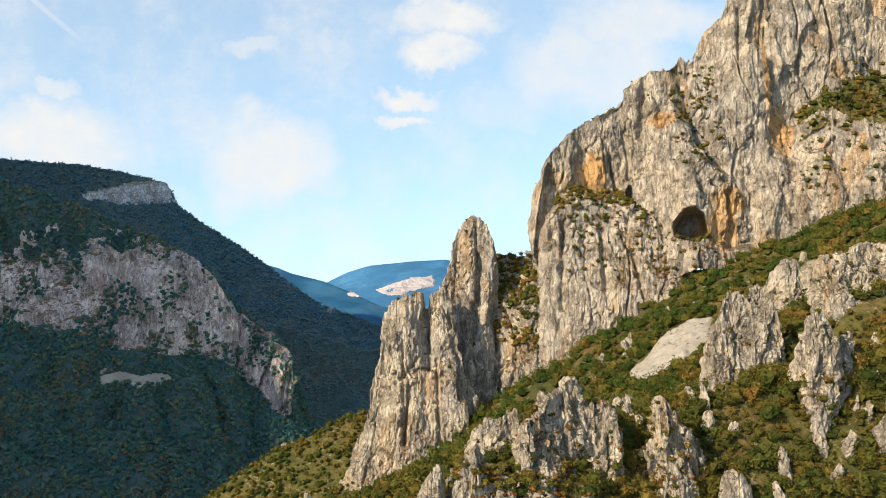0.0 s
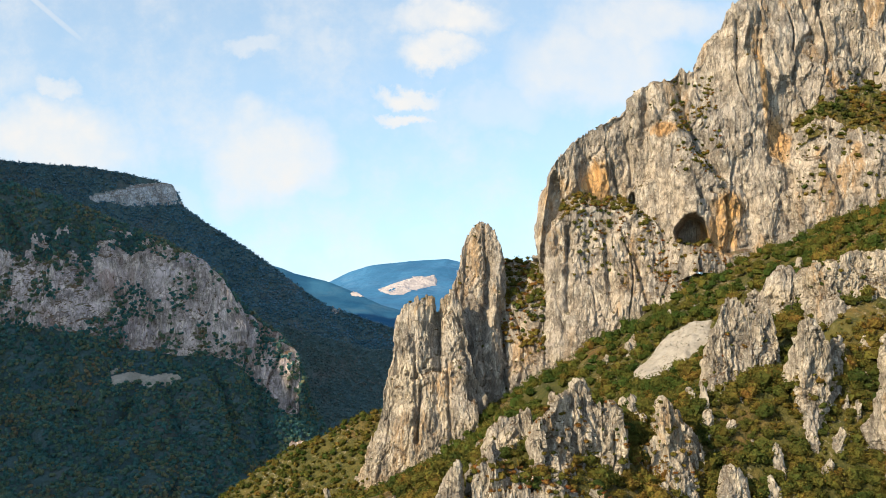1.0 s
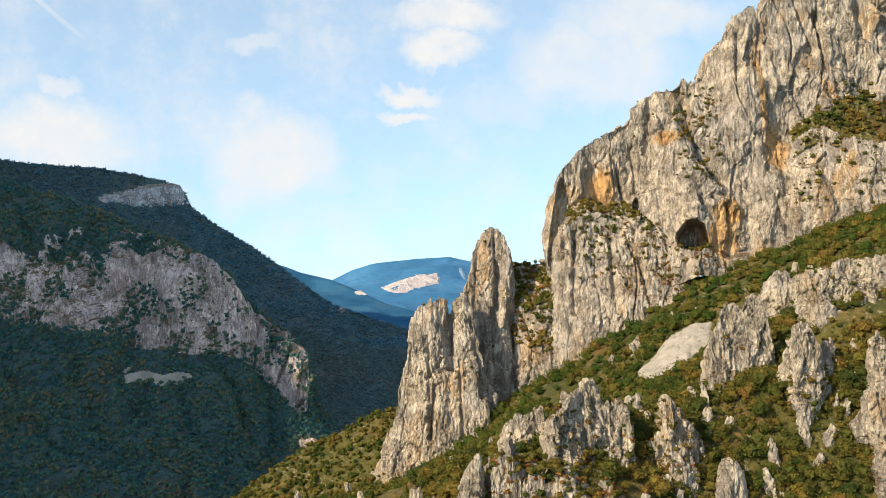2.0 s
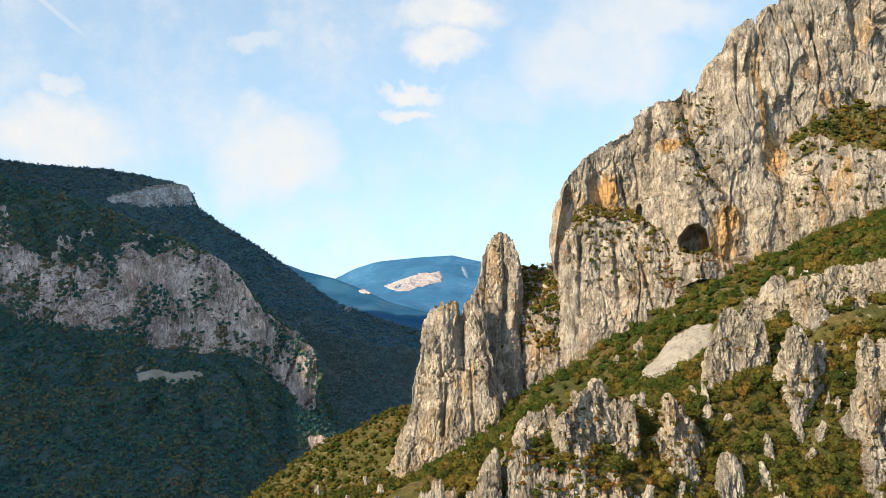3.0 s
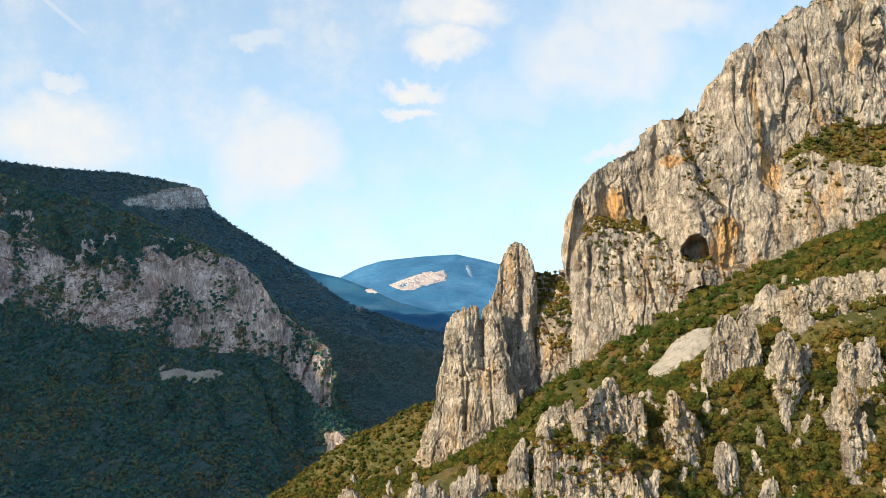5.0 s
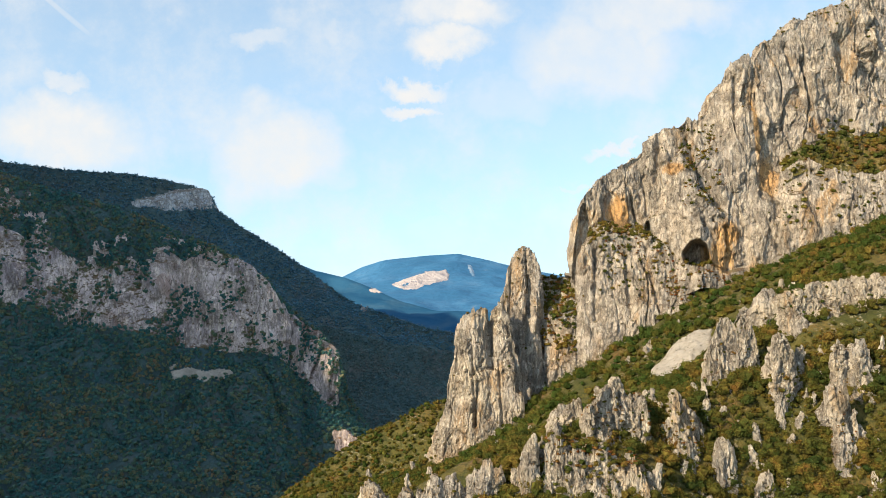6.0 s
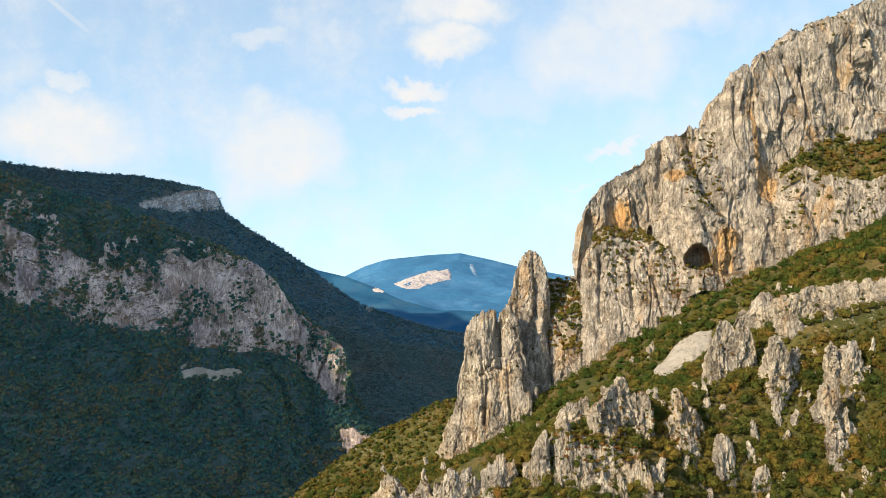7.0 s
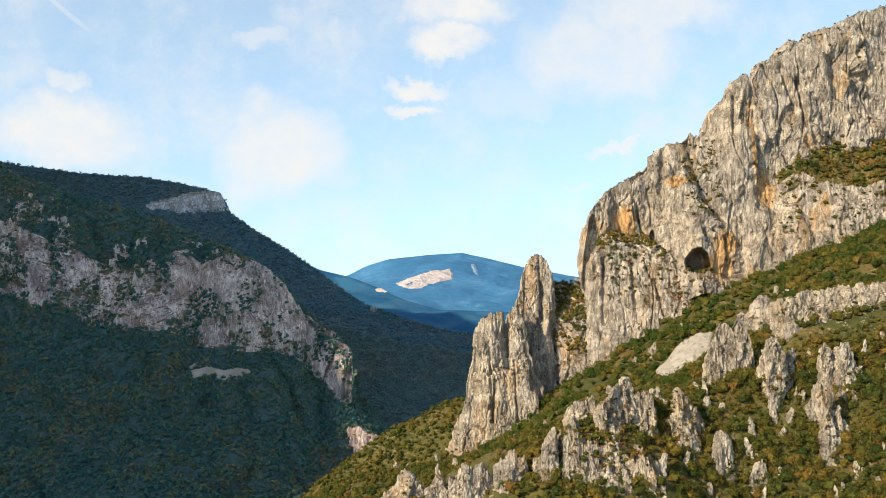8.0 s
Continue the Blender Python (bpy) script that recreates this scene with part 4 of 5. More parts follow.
crag("rock_pinnacle", [(-5.5, 264.0, -9.0), (-3.3, 265.0, 2.8), (-2.0, 266.0, 5.2), (-0.2, 266.0, 6.0), (0.8, 267.0, 9.9), (2.3, 268.0, 14.0), (2.6, 269.0, 19.2),
      (4.0, 270.0, 21.4), (5.6, 270.0, 24.1), (7.7, 270.0, 25.6), (10.5, 270.0, 26.2), (12.7, 270.0, 24.3), (14.3, 270.0, 19.9), (14.7, 270.0, 15.5), (15.2, 271.0, 3.0), (17.5, 280.0, -8.0)],
     [(-6.0, 258.0, -30.0), (-2.5, 258.0, -29.7), (3.5, 257.0, -29.1), (9.0, 257.0, -27.6), (13.5, 261.0, -24.0), (17.2, 278.0, -22.0)],
     "slender limestone pinnacle with a split top", "pinnacle", 0.34, (1.3, 0.95, 0.40), 1.5, (0, 9, -22), 1.15, 6, grow=0.03, pieces=12, seed=45, grain=(6, 2.6, 1.1),
     clefts=[(9.2, 26.0, 10.0, 12.0, 0.5, 1.2), (10.8, 15.0, 8.6, -14.0, 1.1, 2.6), (4.2, 20.0, 3.0, 2.0, 0.5, 1.0), (1.0, 6.0, 2.4, -12.0, 0.6, 1.4)])
crag("rock_pinnacle", [(-31.1, 262.0, -52.2), (-28.7, 252.0, -47.7), (-24.4, 250.0, -41.6), (-22.2, 250.0, -34.6), (-19.9, 250.0, -25.7), (-19.5, 251.0, -20.4), (-17.0, 252.0, -14.2), (-16.2, 253.0, -8.4),
      (-15.0, 253.0, -0.4), (-12.8, 253.0, 1.6), (-9.4, 253.0, 3.9), (-6.0, 254.0, 4.1), (-4.4, 255.0, 0.6), (-3.3, 256.0, 4.0), (-0.7, 257.0, 5.3), (1.7, 256.0, 2.4), (3.3, 254.0, -2.6), (5.2, 252.0, -14.3), (9.1, 254.0, -26.1)],
     [(-31.1, 262.0, -55.8), (-28.4, 246.0, -52.1), (-21.3, 243.0, -47.0), (-11.0, 242.0, -42.9), (-2.4, 242.0, -39.2),
      (6.3, 243.0, -30.1), (9.0, 252.0, -28.5)],
     "broad fluted limestone fin standing on the wooded spur", "pinnacle", 0.34, (1.6, 0.80, 0.40), 1.9, (0, 10, -18), 1.1, 6, grow=0.03, pieces=8, seed=54,
     clefts=[(-4.3, 1.5, -3.4, -16.0, 0.9, 2.6), (-10.8, -7.1, -9.9, -35.1, 0.5, 1.2), (2.4, -2.0, 5.7, -23.0, 1.3, 2.6), (-16.1, -8.9, -15.8, -22.9, 0.5, 0.9), (-8.8, -21.0, -9.9, -34.9, 0.6, 2.2), (-12.2, -20.0, -6.5, -13.5, 0.5, 1.0), (-1.7, -14.1, -0.8, -35.1, 0.5, 1.2)],
     grain=(6.5, 2.4, 1.0), stretch=5, mat=ROCK_NEAR)
near = dict(mat=ROCK_NEAR, grow=0.08, size=(0.4, 0.9), grain=(4.0, 1.6, 0.8), bury=8.0)
NEAR_CRAGS = [
    ([(10.4, 130.0, -25.2), (10.4, 126.0, -18.1), (10.9, 126.0, -15.0), (12.9, 128.0, -13.9), (14.2, 130.0, -11.2),
     (16.8, 133.0, -11.0), (18.6, 134.0, -9.4), (19.9, 134.0, -12.7), (21.3, 133.0, -14.0), (23.3, 133.0, -12.9),
     (24.4, 132.0, -16.8), (25.3, 132.0, -24.2)],
     [(10.4, 130.0, -26.5), (12.0, 126.0, -25.3), (15.9, 125.5, -24.9), (20.1, 127.0, -25.2), (24.8, 130.0, -25.9)],
     "large pale limestone outcrop topped with shrubs", (0, 5, -1)),
    ([(0.5, 125.0, -40.0), (0.5, 122.0, -29.7), (1.1, 122.0, -22.7), (2.9, 123.0, -20.2), (4.2, 123.0, -19.1), (4.8, 122.0, -21.8),
     (5.7, 121.0, -23.2), (7.4, 121.0, -22.7), (10.0, 121.0, -22.9), (12.5, 121.0, -23.6), (14.4, 121.0, -24.2), (16.1, 120.0, -26.9),
     (17.4, 120.0, -27.1), (19.4, 120.0, -26.0), (20.6, 120.0, -27.1), (21.9, 120.0, -29.4), (23.7, 120.0, -32.6), (25.0, 121.0, -39.2)],
     [(0.1, 122.0, -49.5), (1.7, 114.0, -47.9), (7.6, 112.0, -48.0), (14.9, 112.0, -48.0), (20.1, 113.0, -47.7), (24.1, 118.0, -48.5)],
     "long broken limestone ledge with rust-brown grass", (0, 5, 1.5)),
    ([(24.3, 138.0, -28.6), (25.4, 136.0, -22.8), (28.0, 135.0, -19.3), (29.9, 135.0, -18.3), (30.5, 135.0, -14.5),
     (31.4, 135.0, -13.1), (32.8, 135.0, -14.4), (33.8, 135.0, -16.1), (35.1, 135.0, -17.2), (36.6, 136.0, -18.5),
     (37.8, 136.0, -21.0), (38.6, 137.0, -28.6)],
     [(23.6, 135.0, -33.5), (28.1, 128.0, -35.5), (33.4, 129.0, -35.5), (38.0, 135.0, -32.0)],
     "fractured pale limestone outcrop among dry shrubs", (0, 5, -1)),
    ([(36.8, 135.0, -43.0), (37.6, 133.0, -31.8), (38.9, 133.0, -27.8), (40.3, 134.0, -23.9), (41.4, 134.0, -22.7),
     (42.5, 134.0, -24.6), (43.2, 134.0, -28.0), (43.7, 133.0, -34.5), (45.0, 135.0, -43.0)],
     [(36.4, 134.0, -51.5), (39.0, 128.0, -50.6), (44.5, 134.0, -51.5)],
     "pointed pale limestone spire rising from bushes", (0, 3.5, -8)),
    ([(45.5, 133.0, -42.6), (46.6, 132.0, -33.7), (48.1, 132.0, -30.6), (49.8, 132.0, -28.8), (50.8, 132.0, -30.4),
     (51.6, 132.0, -35.7), (52.7, 133.0, -42.6)],
     [(45.0, 132.0, -51.0), (47.3, 127.0, -50.3), (52.2, 132.0, -51.0)],
     "short pale limestone spire beside bushes", (0, 3.5, -6)),
    ([(43.1, 154.0, -12.9), (42.8, 151.0, -5.6), (43.7, 152.0, -1.0), (45.0, 152.0, 1.9), (47.0, 153.0, 3.3), (48.8, 153.0, 1.8),
     (49.7, 152.0, 0.7), (51.8, 152.0, -0.3), (53.6, 153.0, 1.6), (54.6, 152.0, -2.4), (55.9, 153.0, -10.5)],
     [(42.5, 152.0, -16.5), (42.1, 146.0, -15.8), (45.5, 144.0, -17.4), (50.9, 145.0, -16.1), (55.1, 151.0, -15.0)],
     "broad fluted limestone tower above dark shrubs", (0, 5, -9)),
    ([(55.4, 148.0, -10.1), (54.9, 144.0, -3.0), (55.7, 143.0, -1.9), (57.1, 143.0, -0.5), (58.4, 143.0, -2.1), (59.4, 143.0, -4.1),
     (61.3, 146.0, -12.3)],
     [(54.5, 146.0, -16.1), (54.8, 140.0, -14.5), (60.4, 144.0, -14.0)],
     "narrow limestone tower beside a broad one", (0, 3.5, -9)),
    ([(61.9, 148.0, -10.2), (62.3, 147.0, -4.6), (63.2, 147.0, -3.0), (63.9, 147.0, -5.7), (64.8, 148.0, -12.5)],
     [(61.3, 147.0, -15.8), (61.7, 144.0, -15.5), (64.3, 147.0, -15.8)],
     "thin limestone needle standing in bushes", (0, 2.0, -7)),
    ([(64.7, 139.0, -21.5), (64.2, 136.0, -12.7), (64.4, 135.0, -11.5), (65.9, 135.0, -12.4), (67.3, 136.0, -9.3),
     (68.5, 136.0, -12.5), (69.1, 135.0, -17.2), (69.9, 135.0, -16.7), (70.3, 134.0, -24.0), (71.2, 134.0, -29.3)],
     [(65.8, 137.0, -24.5), (65.6, 132.0, -28.9), (67.2, 130.0, -32.1), (71.7, 133.0, -33.3)],
     "leaning split limestone spire on the bushy slope", (0, 3.5, -9)),
    ([(68.2, 145.0, -10.5), (68.8, 144.0, -5.6), (69.8, 144.0, -2.0), (71.1, 144.0, -2.7), (72.4, 145.0, -7.7)],
     [(67.7, 144.0, -14.4), (68.0, 140.0, -14.0), (71.8, 144.0, -14.4)],
     "small limestone needle on the upper slope", (0, 2.0, -6)),
    ([(72.3, 145.0, -10.0), (73.1, 144.0, -3.4), (74.8, 144.0, -1.6), (76.4, 144.0, -2.5), (78.1, 144.0, -7.1), (80.4, 145.0, -13.4)],
     [(71.7, 144.0, -16.1), (73.5, 139.0, -16.1), (79.8, 144.0, -17.2)],
     "stubby limestone tower on the upper slope", (0, 4, -7)),
    ([(66.4, 194.0, 2.7), (66.7, 191.0, 7.0), (68.7, 191.0, 10.0), (71.3, 191.0, 9.7), (72.9, 191.0, 7.0), (74.7, 193.0, 3.4)],
     [(65.7, 192.0, 0.6), (67.8, 187.0, 0.7), (73.9, 191.0, 1.3)],
     "rounded limestone block beside a rock band", (0, 4, -5)),
    ([(63.0, 162.0, 3.6), (62.8, 159.0, 7.9), (63.9, 158.0, 9.3), (65.9, 158.0, 8.5), (69.4, 160.0, 9.5), (72.3, 161.0, 11.5),
     (76.0, 161.0, 11.9), (81.0, 161.0, 11.7), (85.9, 161.0, 12.4), (92.9, 160.0, 14.0), (100.4, 160.0, 17.0)],
     [(62.3, 160.0, 1.8), (64.4, 154.0, 1.3), (70.4, 154.0, 1.8), (77.6, 154.0, 1.8), (86.7, 153.0, 4.7), (96.3, 153.0, 8.3)],
     "long band of grey limestone with upright ribs", (0, 5, -3)),
    ([(62.4, 196.0, 2.7), (63.3, 195.0, 4.4), (64.8, 195.0, 5.3), (66.2, 195.0, 4.1), (67.0, 196.0, 2.3)],
     [(62.1, 195.0, 1.3), (63.4, 192.0, 1.2), (66.7, 195.0, 1.1)],
     "small rounded limestone block in the bushes", (0, 2.5, -3)),
    ([(-25.1, 129.0, -40.1), (-24.6, 127.0, -32.6), (-22.7, 126.0, -31.7), (-21.6, 126.0, -30.2), (-19.3, 126.0, -29.3),
     (-17.7, 126.0, -28.8), (-16.1, 126.0, -29.1), (-14.8, 126.0, -31.4), (-14.4, 127.0, -39.7)],
     [(-25.2, 127.0, -47.5), (-19.9, 119.0, -46.7), (-14.6, 125.0, -47.7)],
     "weathered limestone crag at the foot of the slope", (0, 5, -4)),
    ([(-14.9, 127.0, -39.7), (-14.4, 125.0, -29.2), (-12.7, 125.0, -27.5), (-11.1, 125.0, -26.8), (-10.4, 125.0, -25.7),
     (-8.7, 125.0, -26.2), (-7.4, 125.0, -25.7), (-6.7, 125.0, -27.9), (-5.9, 126.0, -39.5)],
     [(-15.1, 125.0, -48.3), (-11.1, 118.0, -47.1), (-6.1, 125.0, -48.3)],
     "upright limestone slab at the foot of the slope", (0, 4, -7)),
    ([(-6.2, 126.0, -40.8), (-5.6, 124.0, -32.6), (-5.1, 123.0, -27.6), (-3.4, 123.0, -25.6), (-2.2, 123.0, -22.8),
     (-1.1, 123.0, -20.5), (-0.6, 123.0, -19.6), (-0.1, 123.0, -22.8), (0.2, 123.0, -26.0), (0.6, 124.0, -32.7), (1.1, 125.0, -40.6)],
     [(-6.4, 124.0, -50.0), (-3.6, 117.0, -48.7), (0.7, 123.0, -49.8)],
     "upright limestone spire beside a broad ledge", (0, 4, -7)),
    ([(12.8, 120.0, -40.2), (13.4, 119.0, -30.7), (14.6, 118.0, -29.0), (15.8, 118.0, -30.6), (17.3, 118.0, -33.8),
     (19.1, 118.0, -35.3), (19.9, 119.0, -39.9)],
     [(12.3, 118.0, -48.4), (14.7, 112.0, -47.4), (19.4, 117.0, -48.2)],
     "short limestone pillar below a broad ledge", (0, 3, -5)),
    ([(3.2, 139.0, -21.0), (4.8, 138.0, -17.7), (6.7, 138.0, -15.8), (9.3, 138.0, -14.3), (10.6, 138.0, -15.1), (12.1, 139.0, -21.1)],
     [(3.0, 138.0, -23.0), (6.9, 134.0, -22.7), (11.9, 138.0, -23.0)],
     "low pale broken rock on the turf", (0, 5, -2)),
    ([(-43.5, 138.0, -40.7), (-39.5, 136.0, -36.9), (-37.8, 135.0, -33.6), (-35.0, 135.0, -31.1), (-33.2, 134.0, -33.8),
     (-31.1, 133.0, -35.9), (-27.7, 132.0, -33.8), (-25.7, 131.0, -35.5), (-24.0, 131.0, -36.1)],
     [(-42.8, 134.0, -41.9), (-33.6, 126.0, -42.7), (-24.1, 126.0, -43.4)],
     "low pale limestone rib on the grassy spur", (0, 5, -2)),
]
near_walls = []
for n, (crest, foot, label, back) in enumerate(NEAR_CRAGS):
    near_walls.append(crag("rock_outcrop", crest, foot, label, "rock", 0.25, (1.3, 0.64, 0.38), 1.7, back, 1.1, stretch=3.2, seed=60 + 7 * n, pieces=14, **near)[1])


def build_scree():
    """A fan of pale gravel lying on the slope."""
    u, v = np.meshgrid(np.linspace(-1, 1, 60), np.linspace(-1, 1, 40), indexing="ij")
    r = np.sqrt(u * u + v * v) + 1e-6
    k = np.maximum(np.abs(u), np.abs(v)) / r * (1 + 0.18 * gnoise(np.stack([u * 2, v * 2, 0 * u], -1), 3))
    a, b = u * k * 16.0, v * k * 7.8
    x, y = 50.2 + a * 0.633 - b * 0.774, 210.4 + a * 0.774 + b * 0.633
    g = np.stack([x, y, ground_height(x, y) + 1.9 - 2.2 * np.maximum(np.abs(u), np.abs(v)) ** 4], -1)
    # stones of hand to knee size strewn over the gravel
    rows = [grid_quads(60, 40)]
    verts = [g.reshape(-1, 3)]
    ends = np.array([[1, 0, 0], [0, 1, 0], [-1, 0, 0], [0, -1, 0], [0, 0, 0.8]], float)
    for k in range(300):
        i, j = RNG.integers(3, 57), RNG.integers(3, 37)
        r = RNG.uniform(0.10, 0.30)
        p = g[i, j] + RNG.uniform(-0.3, 0.3, 3) * np.array([1, 1, 0])
        base = 2400 + 5 * k
        verts.append(p + (ends + 0.3 * RNG.normal(size=(5, 3))) * r)
        rows.append(np.array([(base, base + 1, base + 4, base + 4), (base + 1, base + 2, base + 4, base + 4), (base + 2, base + 3, base + 4, base + 4), (base + 3, base, base + 4, base + 4)]))
    gravel_part = quads_mesh("scree", g, rows[0], GRAVEL, True)
    stones = np.concatenate(verts[1:])
    tris = np.concatenate([q[:, :3] for q in rows[1:]]) - 2400
    scree = tagged(new("scree", gravel_part), "pale grey gravel scree among shrubs on the slope", "scree", kind="stuff")
    loose = new("loose_stones", quads_mesh("loose_stones", stones, tris, ROCK_NEAR))
    loose.parent = scree
    tagged(loose, "scattered pale stones", kind="stuff")


build_scree()

# ---- vegetation ----
def ball(level):
    """Corner points of the triangles of a unit ball, (faces, 3, 3)."""
    bm = bmesh.new()
    bmesh.ops.create_icosphere(bm, subdivisions=level, radius=1.0)
    tris = np.array([[v.co[:] for v in f.verts] for f in bm.faces])
    bm.free()
    return tris


EIGHT = np.array([[(sx, 0, 0), (0, sy, 0), (0, 0, sz)] for sx in (1, -1) for sy in (1, -1) for sz in (1, -1)], float)
BALLS = {0: EIGHT, 1: ball(1), 2: ball(2)}


def leaf_puff(n, leaf, lobes, rng, flat=0.85, level=2):
    """A bush one unit in radius standing at the origin, as triangles: an uneven leafy body of several lobes with n leaf sprays over it."""
    c = rng.normal(size=(lobes, 3)) * np.array([0.36, 0.36, 0.20])
    r = rng.uniform(0.42, 0.70, lobes)
    near = np.linalg.norm(c, axis=1)
    c *= np.minimum(1, 0.85 * r / (near + 1e-6))[:, None]

    def out(u):
        along = u @ c.T
        disc = r ** 2 - np.sum(c ** 2, 1) + along ** 2
        return np.max(along + np.sqrt(np.maximum(disc, 0.01)), axis=-1)

    u = BALLS[level]
    key = np.round(u * 50).astype(np.int64)
    wob = 1 + 0.35 * (((key[..., 0] * 73 + key[..., 1] * 179 + key[..., 2] * 283 + int(rng.integers(900))) % 97) / 97 - 0.5)
    body = u * (0.80 * out(u) * wob)[..., None]
    d = rng.normal(size=(n, 3))
    d[:, 2] = np.abs(d[:, 2]) * 1.1 - 0.35
    d /= np.linalg.norm(d, axis=1)[:, None]
    p = d * (out(d) * rng.uniform(0.70, 1.14, n))[:, None]
    nrm = d + 0.6 * rng.normal(size=(n, 3))
    nrm /= np.linalg.norm(nrm, axis=1)[:, None]
    side = np.cross(nrm, rng.normal(size=(n, 3)))
    side /= np.linalg.norm(side, axis=1)[:, None]
    t = np.cross(nrm, side)
    h = leaf * rng.uniform(0.6, 1.3, n)[:, None]
    sprays = np.stack([p - side * h - t * h * 0.5, p + side * h - t * h * 0.5, p + t * h * 1.1], 1).reshape(-1, 3)
    v = np.concatenate([body.reshape(-1, 3), sprays])
    v[:, 2] = np.maximum(v[:, 2] * flat + 0.55, -0.05)
    return v


def thicket(name, spots, puffs, mat, label, category):
    """Many plants nobody could count, as one mesh. spots: rows of x, y, z, radius, height factor."""
    spots = np.asarray(spots, float)
    chunks, tints = [], []
    kind = RNG.integers(0, len(puffs), len(spots))
    hue = RNG.random(len(spots))
    turn = RNG.uniform(0, 2 * np.pi, len(spots))
    for k, puff in enumerate(puffs):
        s, a = spots[kind == k], turn[kind == k]
        ca, sa = np.cos(a)[:, None], np.sin(a)[:, None]
        x = s[:, :1] + (puff[None, :, 0] * ca - puff[None, :, 1] * sa) * s[:, 3:4]
        y = s[:, 1:2] + (puff[None, :, 0] * sa + puff[None, :, 1] * ca) * s[:, 3:4]
        z = s[:, 2:3] + puff[None, :, 2] * s[:, 3:4] * s[:, 4:5]
        chunks.append(np.stack([x, y, z], -1).reshape(-1, 3))
        tints.append(np.repeat(hue[kind == k], len(puff)))
    v = np.concatenate(chunks)
    ob = new(name, quads_mesh(name, v, np.arange(len(v)).reshape(-1, 3), mat))
    ob.data.attributes.new("tint", "FLOAT", "POINT").data.foreach_set("value", np.concatenate(tints).astype(np.float32))
    return tagged(ob, label, category, kind="stuff")


def on_grid(g, count, keep=None):
    """Random places on a swept surface, spread by area."""
    q = (g[1:, 1:] - g[:-1, :-1], g[1:, :-1] - g[:-1, 1:])
    area = np.linalg.norm(np.cross(*q), axis=-1).ravel()
    if keep is not None:
        area = area * keep(g[:-1, :-1]).ravel()
    pick = RNG.choice(len(area), count, p=area / area.sum())
    i, j = np.unravel_index(pick, (g.shape[0] - 1, g.shape[1] - 1))
    a, b = RNG.random((count, 1)), RNG.random((count, 1))
    return (g[i, j] * (1 - a) + g[i + 1, j] * a) * (1 - b) + (g[i, j + 1] * (1 - a) + g[i + 1, j + 1] * a) * b


def forest(name, g, count, radius, puffs, mat, label, keep=None, tall=(0.9, 1.5)):
    p = on_grid(g, count, keep)
    r = RNG.uniform(0.65, 1.3, (count, 1)) * radius
    p[:, 2:] -= 0.15 * r
    thicket(name, np.concatenate([p, r, RNG.uniform(*tall, (count, 1))], 1), puffs, mat, label, "forest")


puff_rng = np.random.default_rng(5)
FAR_PUFFS = [leaf_puff(6, 0.28, 3, puff_rng, level=1) for _ in range(8)]
TINY_PUFFS = [leaf_puff(3, 0.35, 2, puff_rng, level=0) for _ in range(10)]
NEAR_PUFFS = [leaf_puff(100, 0.11, 5, puff_rng, level=1) for _ in range(12)]
MID_PUFFS = [leaf_puff(95, 0.10, 5, puff_rng, level=1) for _ in range(12)]
SMALL_PUFFS = [leaf_puff(32, 0.15, 3, puff_rng, level=1) for _ in range(8)]
ONE_PUFFS = [leaf_puff(440, 0.07, 7, puff_rng, level=2) for _ in range(8)]

BUSHY = [          # wooded ledges: surface, x from, to, z from, to, number, smallest and largest radius
    (buttress_wall, 32, 60, 24, 35, 230, 0.6, 1.4),
    (buttress_wall, 34, 64, 8, 26, 75, 0.6, 1.4),
    (main_wall, 103, 140, 26, 53, 70, 0.7, 1.7),
    (ledge_wall, 103, 156, 42, 74, 420, 0.9, 2.1),
    (saddle_wall, 12, 30, -12, 21, 260, 0.8, 1.7),
    (main_wall, 62, 74, 7, 21, 25, 0.7, 1.4),
    (main_wall, 67, 80, 40, 69, 120, 0.5, 1.3),
    (main_wall, 76, 83, 64, 71, 5, 0.7, 1.2),
    (upper_wall, 116, 140, 65, 73, 12, 0.7, 1.3),
    (upper_wall, 106, 172, 104, 137, 130, 0.4, 1.1),
    (near_walls[2], 24, 45, -29, -16, 60, 0.4, 0.9),
    (near_walls[2], 24, 37, -40, -25, 90, 0.7, 1.4),
    (near_walls[6], 53, 62, -24, -11, 50, 0.7, 1.4),
    (near_walls[7], 60, 66, -22, -11, 20, 0.6, 1.1),
    (near_walls[5], 41, 57, -24, -13, 45, 0.7, 1.4),
    (near_walls[0], 10, 26, -33, -22, 80, 0.7, 1.4),
    (near_walls[0], 10, 25, -27, -14, 45, 0.3, 0.8),
    (near_walls[1], 1, 26, -29, -21, 110, 0.6, 1.2),
    (near_walls[1], 3, 17, -36, -28, 22, 0.4, 0.8),
    (near_walls[14], -25, -14, -36, -28, 12, 0.4, 0.8),
    (near_walls[12], 62, 86, 1, 11, 16, 0.5, 0.9),
    (near_walls[5], 42, 54, -17, -3, 16, 0.4, 0.8),
]

